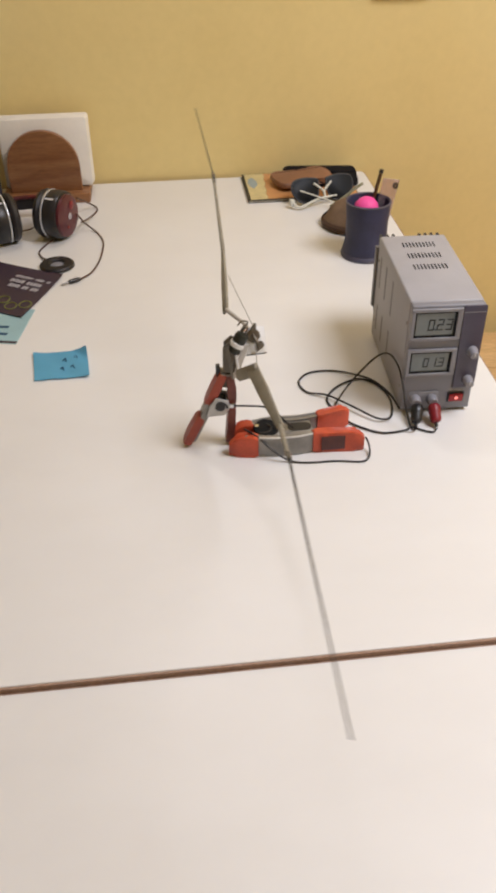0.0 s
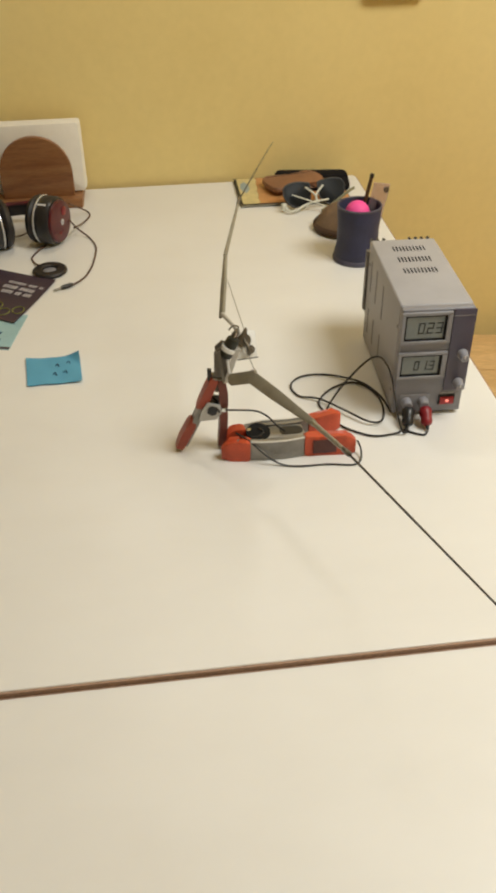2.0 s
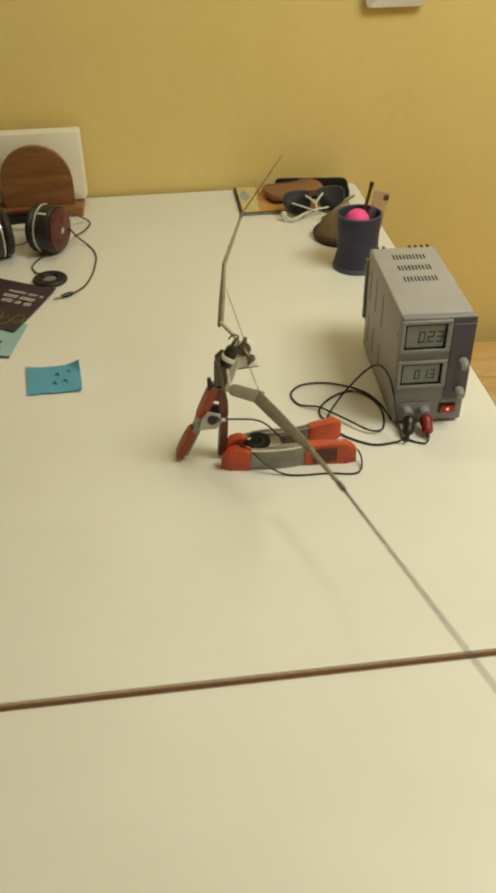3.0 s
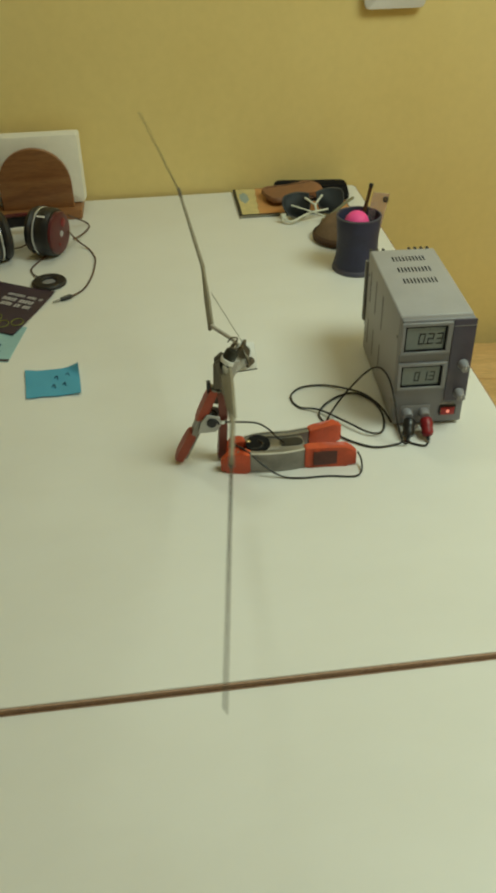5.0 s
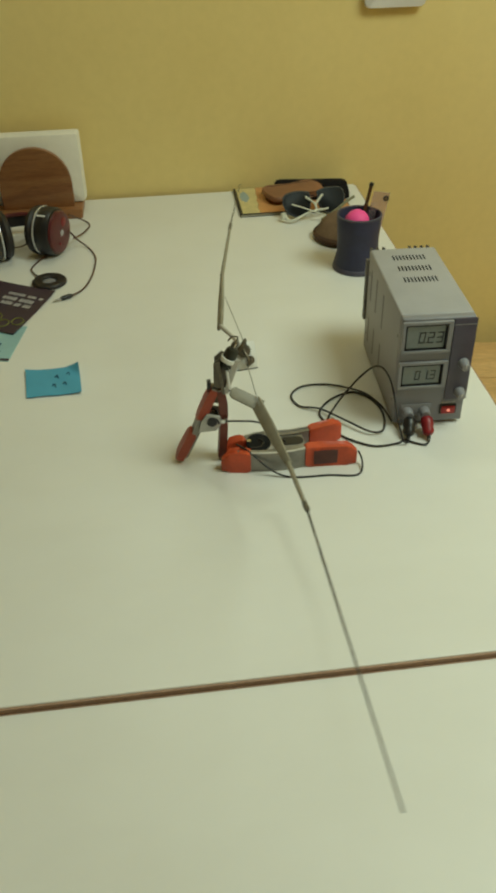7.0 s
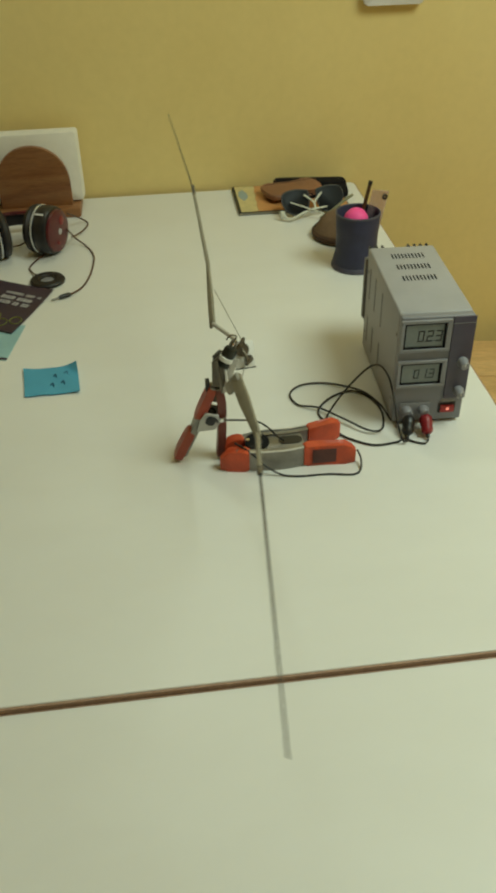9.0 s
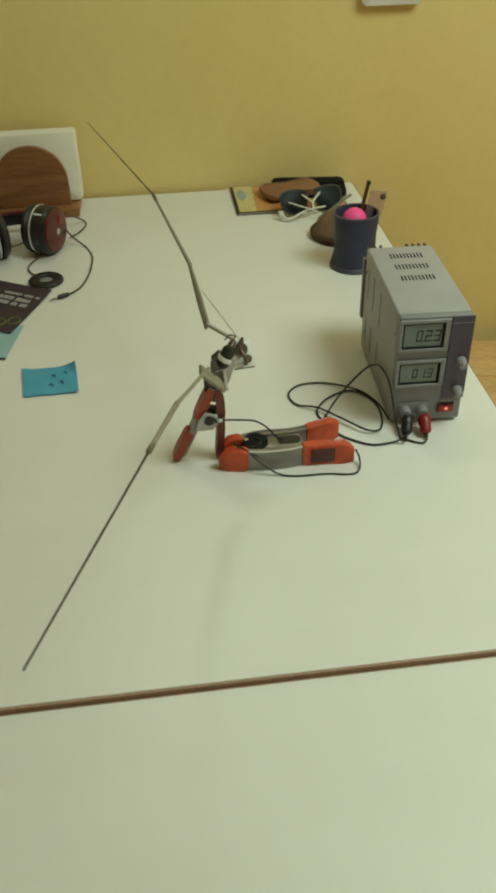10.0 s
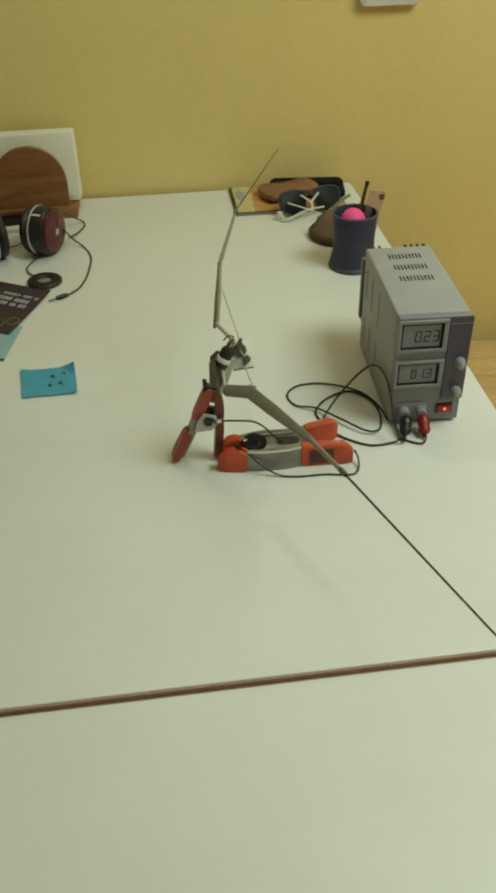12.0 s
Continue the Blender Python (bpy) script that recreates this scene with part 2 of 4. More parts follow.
def prism(outline, z0, z1, bevel=0.0, m=None, bm=None, seg=2):
    """An outline in x, y, pulled up from z0 to z1."""
    bm = bm or bmesh.new()
    lo = [bm.verts.new((x, y, z0)) for x, y in outline]
    hi = [bm.verts.new((x, y, z1)) for x, y in outline]
    n = len(outline)
    caps = [bm.faces.new(lo[::-1]), bm.faces.new(hi)]
    for i in range(n):
        bm.faces.new((lo[i], lo[(i + 1) % n], hi[(i + 1) % n], hi[i]))
    if bevel:
        es = [e for f in caps for e in f.edges]
        bmesh.ops.bevel(bm, geom=es, offset=bevel, segments=seg, profile=0.5, affect="EDGES")
    if m is not None:
        bmesh.ops.transform(bm, matrix=m, verts=bm.verts)
    return bm


def lathe(profile, n=32, m=None, bm=None):
    """Rings (radius, z) turned about z."""
    bm = bm or bmesh.new()
    rings = []
    for r, z in profile:
        if r < 1e-6:
            rings.append([bm.verts.new((0, 0, z))])
        else:
            rings.append([bm.verts.new((r * math.cos(2 * math.pi * i / n), r * math.sin(2 * math.pi * i / n), z)) for i in range(n)])
    made = [v for q in rings for v in q]
    for a, b in zip(rings, rings[1:]):
        for i in range(n):
            j = (i + 1) % n
            if len(a) == 1 and len(b) == 1:
                continue
            if len(a) == 1:
                bm.faces.new((a[0], b[i], b[j]))
            elif len(b) == 1:
                bm.faces.new((a[i], b[0], a[j]))
            else:
                bm.faces.new((a[i], b[i], b[j], a[j]))
    if m is not None:
        bmesh.ops.transform(bm, matrix=m, verts=made)
    return bm


def smooth_path(points, steps=8):
    """A curve through the points (Catmull-Rom)."""
    p = [Vector(q) for q in points]
    p = [p[0] * 2 - p[1]] + p + [p[-1] * 2 - p[-2]]
    out = []
    for i in range(1, len(p) - 2):
        for k in range(steps):
            t = k / steps
            a, b, c, d = p[i - 1], p[i], p[i + 1], p[i + 2]
            out.append(0.5 * ((2 * b) + (c - a) * t + (2 * a - 5 * b + 4 * c - d) * t * t + (3 * b - a - 3 * c + d) * t ** 3))
    out.append(p[-2])
    return out


def tube(points, radius, n=8, bm=None, steps=8, curve=True):
    """A round cord along points; radius may be a list of two for a taper."""
    bm = bm or bmesh.new()
    pts = smooth_path(points, steps) if curve else [Vector(q) for q in points]
    rads = radius if isinstance(radius, (list, tuple)) else (radius, radius)
    up = Vector((0, 0, 1))
    rings = []
    for i, q in enumerate(pts):
        d = (pts[min(i + 1, len(pts) - 1)] - pts[max(i - 1, 0)]).normalized()
        side = d.cross(up if abs(d.z) < 0.95 else Vector((1, 0, 0))).normalized()
        top = side.cross(d)
        r = rads[0] + (rads[1] - rads[0]) * i / (len(pts) - 1)
        rings.append([bm.verts.new(q + side * r * math.cos(2 * math.pi * k / n) + top * r * math.sin(2 * math.pi * k / n)) for k in range(n)])
    for a, b in zip(rings, rings[1:]):
        for k in range(n):
            bm.faces.new((a[k], a[(k + 1) % n], b[(k + 1) % n], b[k]))
    bm.faces.new(rings[0][::-1])
    bm.faces.new(rings[-1])
    return bm


def round_rect(w, h, r, n=5):
    out = []
    for cx, cy, a0 in ((w / 2 - r, h / 2 - r, 0), (-w / 2 + r, h / 2 - r, 90), (-w / 2 + r, -h / 2 + r, 180), (w / 2 - r, -h / 2 + r, 270)):
        for k in range(n + 1):
            a = radians(a0 + 90 * k / n)
            out.append((cx + r * math.cos(a), cy + r * math.sin(a)))
    return out


def to_front(x, y, z):
    """A pose that lays a flat outline upright, facing the room's front (-y)."""
    return Matrix.Translation((x, y, z)) @ Matrix.Rotation(radians(90), 4, "X")


def along(a, b):
    """A pose at a whose x axis points to b and whose z axis is as upright as can be."""
    a, b = Vector(a), Vector(b)
    x = (b - a).normalized()
    y = Vector((0, 0, 1)).cross(x)
    y = y.normalized() if y.length > 1e-6 else Vector((0, 1, 0))
    z = x.cross(y)
    return Matrix.Translation(a) @ Matrix((x, y, z)).transposed().to_4x4()


# ---- the room ----
TABLE_BACK, TABLE_RIGHT, SEAM = 1.8105, 0.4421, 0.494
FLOOR_Z, WALL_Y = -0.74, 1.822


def room():
    tagged(part("wall_north", block(-2.6, 2.4, WALL_Y, WALL_Y + 0.14, FLOOR_Z, 1.86), M_WALL, smooth=False), "yellow painted plaster wall behind the desks", "wall", kind="structure")
    tagged(part("wall_south", block(-2.6, 2.4, -2.54, -2.4, FLOOR_Z, 1.86), M_WALL, smooth=False), "yellow painted plaster wall", "wall", kind="structure")
    tagged(part("wall_west", block(-2.74, -2.6, -2.54, WALL_Y + 0.14, FLOOR_Z, 1.86), M_WALL, smooth=False), "yellow painted plaster wall", "wall", kind="structure")
    tagged(part("wall_east", block(2.4, 2.54, -2.54, WALL_Y + 0.14, FLOOR_Z, 1.86), M_WALL, smooth=False), "yellow painted plaster wall", "wall", kind="structure")
    tagged(part("ceiling", block(-2.74, 2.54, -2.54, WALL_Y + 0.14, 1.86, 1.96), M_CEIL, smooth=False), "white painted ceiling", "ceiling", kind="structure")
    tagged(part("floor", block(-2.74, 2.54, -2.54, WALL_Y + 0.14, FLOOR_Z - 0.1, FLOOR_Z), M_FLOOR, smooth=False), "light brown wooden floor", "floor", kind="structure")


def desk_table(name, label, x0, x1, y0, y1, top, notch, legs, skew=(0, 0)):
    """A laminate tabletop with a brown edge band and four legs."""
    t = thing(name, label, "table", pose(0, 0, 0))
    f, b = skew[0] * (x1 - x0), skew[1] * (x1 - x0)
    outline = [(x0, y0), (x1, y0 + f), (x1, y1 - notch + b), (x1 - notch * 0.5, y1 + b), (x0, y1)]
    part("tabletop", prism(outline, top - 0.024, top, 0.0012), M_TABLE, t, "white laminate top", smooth=False)
    e = 0.0022
    band = [(x0 - e, y0 - e), (x1 + e, y0 - e + f), (x1 + e, y1 - notch + b), (x1 - notch * 0.5 + e, y1 + e + b), (x0 - e, y1 + e)]
    bm = bmesh.new()
    n = len(outline)
    for z in (top - 0.025, top - 0.0014):
        for q in (outline, band):
            for x, y in q:
                bm.verts.new((x, y, z))
    bm.verts.ensure_lookup_table()
    v = bm.verts
    for i in range(n):
        j = (i + 1) % n
        o, p, q = n, 2 * n, 3 * n
        bm.faces.new((v[o + i], v[o + j], v[q + j], v[q + i]))
        bm.faces.new((v[p + i], v[q + i], v[q + j], v[p + j]))
        bm.faces.new((v[i], v[j], v[o + j], v[o + i]))
    part("edge_band", bm, M_EDGE, t, "brown wooden edge band", smooth=False)
    for lx, ly in legs:
        part("leg", block(lx - 0.025, lx + 0.025, ly - 0.025, ly + 0.025, FLOOR_Z, top - 0.0245, 0.004), M_LEG, t, "grey metal leg")
    return t


def bench():
    t = thing("low_bench", "light beech wooden bench standing beside the desk against the wall", "bench", pose(0.56, 1.80, 0, rz=-8))
    for i in range(4):
        part("board", block(0.0, 1.3, -0.17 * i - 0.168, -0.17 * i, -0.445, -0.415, 0.003), M_BENCH, t)
    for x in (0.06, 1.24):
        for y in (-0.06, -0.62):
            part("leg", block(x - 0.03, x + 0.03, y - 0.03, y + 0.03, FLOOR_Z, -0.4455, 0.004), M_BENCH, t)


def wall_switch():
    t = thing("wall_switch", "white plastic switch box mounted on the yellow wall", "switch", pose(0.503, WALL_Y, 0.4165))
    part("back_box", prism(round_rect(0.118, 0.118, 0.008), 0, 0.012, 0.002, to_front(0, 0, 0)), M_SWITCH, t)
    part("cover_frame", prism(round_rect(0.124, 0.122, 0.009), 0.0125, 0.018, 0.003, to_front(0, 0, 0)), M_SWITCH, t)
    part("rocker", prism(round_rect(0.07, 0.07, 0.004), 0.0185, 0.023, 0.002, to_front(0, 0, 0.005)), M_SWITCH, t)


# ---- the bench power supply ----
SEG = {"0": "abcdef", "1": "bc", "2": "abged", "3": "abgcd"}


def digit_bars(ch, h):
    """Seven-segment strokes of one digit, as boxes in x, z."""
    w, s = h * 0.5, h * 0.09
    bars = {"a": (0, w, h - s, h), "d": (0, w, 0, s), "g": (0, w, h / 2 - s / 2, h / 2 + s / 2), "f": (0, s, h / 2, h), "b": (w - s, w, h / 2, h), "e": (0, s, 0, h / 2), "c": (w - s, w, 0, h / 2)}
    return [bars[k] for k in SEG[ch]]


def power_supply():
    W, H, D = 0.0938, 0.158, 0.2115
    t = thing("power_supply", "grey bench power supply with two number displays", "power supply", pose(0.2863, 0.8802, 0.004, rz=-2.37))
    part("case", block(0, W, 0.0112, D, 0.0, H, 0.0030, 3), M_GREY, t, "grey painted sheet-metal case")
    # the front faces away from the light; its grey is darkened for that
    part("front_panel", block(0.0006, W - 0.0006, 0.0, 0.0115, 0.001, H - 0.0006, 0.0022, 3), M_GREYD, t, "grey moulded front, darkened for its shade")
    # side panel in dark lilac with the knobs
    side = part("control_panel", block(0.0655, W + 0.0008, -0.0028, -0.0002, 0.036, H - 0.0012, 0.001), M_LILAC, t, "dark lilac control panel")
    part("stripe", block(0.0656, W + 0.0006, -0.0033, -0.0029, 0.1475, 0.1485), M_BEZEL, side)
    for z in (0.0925, 0.0488):
        prof = [(0, 0), (0.0070, 0), (0.0074, 0.002), (0.0064, 0.004), (0.0058, 0.0125), (0.0048, 0.0140), (0, 0.0143)]
        k = part("knob", lathe(prof, 24, to_front(0.0835, -0.0029, z)), M_KNOB, t, "grey turning knob")
        part("pointer", block(0.0829, 0.0841, -0.0178, -0.0172, z, z + 0.005), M_WHITEP, k)
    # displays
    for z0, z1, text, dots in ((0.1155, 0.149, "023", 0), (0.0625, 0.0915, "013", 1)):
        x0, x1 = 0.0055, 0.0565
        d = part("display", block(x0, x1, -0.0012, -0.0002, z0, z1), M_LCD, t, "grey-green number display")
        bm = bmesh.new()
        for a in ((x0 - 0.0055, x1 + 0.0075, z1 + 0.0012, z1 + 0.0055), (x0 - 0.0055, x1 + 0.0075, z0 - 0.0055, z0 - 0.0012), (x0 - 0.0055, x0 - 0.0012, z0 - 0.0012, z1 + 0.0012), (x1 + 0.0012, x1 + 0.0075, z0 - 0.0012, z1 + 0.0012)):
            block(a[0], a[1], -0.0045, -0.0003, a[2], a[3], 0.0006, 1, bm)
        part("display_frame", bm, M_BEZEL, d, "light grey frame")
        bm = bmesh.new()
        for a in ((x0 - 0.0012, x1 + 0.0012, z1 - 0.0006, z1 + 0.0012), (x0 - 0.0012, x1 + 0.0012, z0 - 0.0012, z0 + 0.0006), (x0 - 0.0012, x0 + 0.0008, z0, z1), (x1 - 0.0014, x1 + 0.0012, z0, z1)):
            block(a[0], a[1], -0.0032, -0.0004, a[2], a[3], 0, 1, bm)
        part("inner_rim", bm, M_SLOT, d, "black inner rim")
        h = (z1 - z0) * 0.46
        zb, xb = z0 + (z1 - z0) * 0.24, x0 + 0.0165
        for i, ch in enumerate(text):
            bm = bmesh.new()
            for a0, a1, c0, c1 in digit_bars(ch, h):
                xo = xb + i * h * 0.74
                block(xo + a0, xo + a1, -0.0018, -0.0013, zb + c0, zb + c1, 0, 1, bm)
            for v in bm.verts:
                v.co.x += (v.co.z - zb) * 0.08
            part("digit", bm, M_DIGIT, d, "the digit " + ch, smooth=False)
        xo = xb + dots * h * 0.74 + h * 0.6
        part("decimal_point", block(xo, xo + 0.0014, -0.0018, -0.0013, zb, zb + 0.0014), M_DIGIT, d)
    # power switch
    sw = part("power_switch", block(0.0612, 0.0838, -0.0022, -0.0002, 0.0132, 0.028, 0.0008), M_BLACK, t, "black switch housing")
    part("rocker", block(0.0632, 0.0818, -0.0052, -0.0023, 0.015, 0.0262, 0.0014), M_LED, sw, "lit red rocker")
    part("indicator", lathe([(0, 0), (0.0022, 0), (0.0018, 0.0008), (0, 0.0011)], 14, to_front(0.0725, -0.0053, 0.0212)), M_GLOW, sw)
    part("caption", block(0.064, 0.081, -0.0006, -0.0001, 0.0302, 0.0312), M_WHITEP, t)
    # sockets on a shallow plate
    part("socket_plate", block(0.009, 0.049, -0.0016, -0.0002, 0.008, 0.031, 0.0006), M_BEZEL, t)
    for x, m_ in ((0.0175, M_BLACK), (0.0400, M_REDP)):
        part("terminal_post", lathe([(0, 0), (0.0072, 0), (0.0076, 0.003), (0.0068, 0.0045), (0.0068, 0.0105), (0.0055, 0.012), (0, 0.012)], 20, to_front(x, -0.0017, 0.0205)), M_KNOB, t, "grey terminal post")
    # top vent slots, side slots and the rear fins
    for row, y in enumerate((0.178, 0.143, 0.108)):
        for i in range(10):
            x = 0.0268 + i * 0.00478
            part("vent_slot", block(x - 0.0010, x + 0.0010, y - 0.0072, y + 0.0072, H - 0.0004, H + 0.0003), M_SLOT, t, smooth=False)
    # side slots are flat slabs, their shade put into the darker grey
    for y, z0, z1 in ((0.186, 0.09, 0.137), (0.150, 0.089, 0.139), (0.107, 0.087, 0.138), (0.186, 0.022, 0.062), (0.150, 0.022, 0.062), (0.107, 0.022, 0.062)):
        part("side_slot", block(-0.0003, 0.0004, y - 0.0034, y + 0.0034, z0, z1), M_LOUVRE, t, smooth=False)
    for z in (0.126, 0.03):
        for y in (0.017, 0.2):
            part("screw", lathe([(0, 0), (0.0028, 0), (0.0024, 0.0009), (0, 0.0012)], 12, Matrix.Translation((0.0, y, z)) @ Matrix.Rotation(radians(-90), 4, "Y")), M_STEEL, t)
    part("heat_sink", block(-0.0028, W - 0.004, D + 0.0003, D + 0.010, 0.045, H - 0.018, 0.001), M_LOUVRE, t, "grey rear heat sink")
    for x in (0.006, 0.0148, 0.0236, 0.0618, 0.0707, 0.0796, 0.0885):
        part("fin", block(x - 0.0018, x + 0.0018, D + 0.0123, D + 0.0195, 0.03, H - 0.0055, 0.0006, 1), M_BLACK, t)
    for x in (0.012, W - 0.012):
        for y in (0.02, D - 0.02):
            part("foot", lathe([(0, -0.004), (0.006, -0.004), (0.007, 0.0), (0, 0.0)], 14, Matrix.Translation((x, y, -0.0001))), M_RUBBER, t)


def banana_plug(material, label, base, tip):
    t = thing("banana_plug", label, "plug", along(base, tip))
    turn = Matrix.Rotation(radians(90), 4, "Y")
    part("grip", lathe([(0, 0), (0.0058, 0), (0.0082, 0.003), (0.0084, 0.011), (0.0074, 0.015), (0.0080, 0.019), (0.0066, 0.0235), (0.0034, 0.0255), (0, 0.0255)], 18, turn), material, t)
    part("sleeve", lathe([(0, 0.0257), (0.0026, 0.0257), (0.0022, 0.031), (0, 0.031)], 12, turn), M_RUBBER, t)


def cable(name, label, points, r=0.0014, material=None):
    return tagged(part(name, tube(points, r, 8), material or M_RUBBER), label, "cable")


# ---- spring clamps ----
def arm_outline(points, widths):
    """A flat strip's outline along points in x, y."""
    p = [Vector((x, y, 0)) for x, y in points]
    left, right = [], []
    for i, q in enumerate(p):
        d = (p[min(i + 1, len(p) - 1)] - p[max(i - 1, 0)]).normalized()
        nrm = Vector((-d.y, d.x, 0)) * widths[i] / 2
        left.append((q + nrm)[:2])
        right.append((q - nrm)[:2])
    return left + right[::-1]


def round_end(bm, end, reach, drop, z_mid):
    """Pulls a dipped grip in towards its end, so that the end is rounded."""
    for v in bm.verts:
        s = math.hypot(v.co.x - end[0], v.co.y - end[1])
        if s < reach:
            v.co.z = z_mid + (v.co.z - z_mid) * (1 - drop * (1 - s / reach) ** 2)
    return bm


def clamp_arm(t, pts, z0, z1, jaw, grip, sign, dull=False):
    """One arm of a spring clamp: steel channel, dipped jaw pad and dipped handle with an open channel."""
    core = smooth_path([(x, y, 0) for x, y in pts], 5)
    core = [(q.x, q.y) for q in core]
    n = len(core)
    a = part("arm", prism(arm_outline(core[4:-5], [0.0085] * (n - 9)), z0 + 0.001, z1 - 0.001, 0.0016), M_STEEL, t, "dull steel channel arm")
    k = max(3, int(n * jaw))
    # a thin pale cord paints the light caught by the arm's top edge
    edge_glint = [(x, y - sign * 0.0040) for x, y in core[k - 1:int(n * (1 - grip)) + 1]]
    part("edge_glint", tube([(x, y, z1 + 0.0003) for x, y in edge_glint], 0.0012, 6, curve=False), M_GLINT, a, "pale strip for the highlight on the arm's edge")
    part("jaw_pad", round_end(prism(arm_outline(core[:k], [0.0080, 0.0118, 0.0135] + [0.0138] * (k - 3)), z0, z1 + 0.0008, 0.0038, seg=3), core[0], 0.018, 0.55, z0), M_ORANGE, t, "orange vinyl jaw pad")
    g = int(n * (1 - grip))
    hc = core[g:]
    part("handle", round_end(prism(arm_outline(hc, [0.0125] * (len(hc) - 2) + [0.0112, 0.0075]), z0, z1 + 0.0008, 0.0035, seg=3), hc[-1], 0.013, 0.5 if sign > 0 else 0.15, z0), M_ORANGE, t, "orange vinyl handle grip")
    return core, g


def lying_clamp():
    t = thing("spring_clamp", "large steel spring clamp with orange grips lying on the desk", "clamp", pose(0, 0, 0), "spring clamps")
    z0, z1 = 0.0, 0.029
    front = [(0.050, 0.8200), (0.075, 0.8160), (0.105, 0.8115), (0.135, 0.8115), (0.160, 0.8155), (0.190, 0.8140), (0.221, 0.8110)]
    back = [(0.054, 0.8410), (0.078, 0.8440), (0.104, 0.8500), (0.135, 0.8490), (0.160, 0.8520), (0.190, 0.8600), (0.211, 0.8650)]
    core, g = clamp_arm(t, front, z0, z1, 0.26, 0.36, 1)
    clamp_arm(t, back, z0, z1, 0.24, 0.30, -1)
    # open side of the front handle: a dark slab paints the shade inside
    a, b = core[g + 2], core[-4]
    yy = (a[1] + b[1]) / 2 - 0.0064
    part("handle_shade", block(a[0], b[0], yy - 0.0006, yy + 0.0006, 0.0045, 0.0255, 0.0004), M_DARKR, t, "dark slab for the shade in the handle channel")
    # pivot webs, coil spring and rivet
    part("web", prism([(0.088, 0.819), (0.150, 0.818), (0.158, 0.826), (0.156, 0.845), (0.118, 0.8445), (0.100, 0.842), (0.086, 0.832)], 0.0235, 0.0262, 0.0006), M_STEEL, t, "flat steel web")
    part("web", prism([(0.090, 0.819), (0.150, 0.818), (0.154, 0.843), (0.100, 0.842)], 0.003, 0.005, 0.0005), M_STEEL, t)
    coil = [(0.0945 + 0.0105 * math.cos(i * 0.5), 0.8305 + 0.0085 * math.sin(i * 0.5), 0.006 + i * 0.00036) for i in range(66)]
    part("spring", tube(coil, 0.0014, 6, curve=False), M_SPRING, t, "dark coil spring")
    # black disc and patch laid on the web for the shaded hollows below
    part("coil_shade", lathe([(0, 0.0264), (0.0155, 0.0264), (0.0155, 0.0282), (0.0, 0.0283)], 28, Matrix.Translation((0.0985, 0.8335, 0)) @ Matrix.Diagonal((1.0, 1.12, 1, 1))), M_SLOT, t, "black disc for the shade in the coil's hollow")
    part("slot_shade", prism(round_rect(0.030, 0.0165, 0.0075), 0.0263, 0.0268, m=Matrix.Translation((0.1410, 0.8325, 0))), M_BLACK, t, "black patch for the shade in the web's opening")
    part("rivet", lathe([(0, 0.028), (0.0030, 0.028), (0.0026, 0.0298), (0, 0.0304)], 14, Matrix.Translation((0.0870, 0.8365, 0))), M_CHROME, t, "bright rivet head")


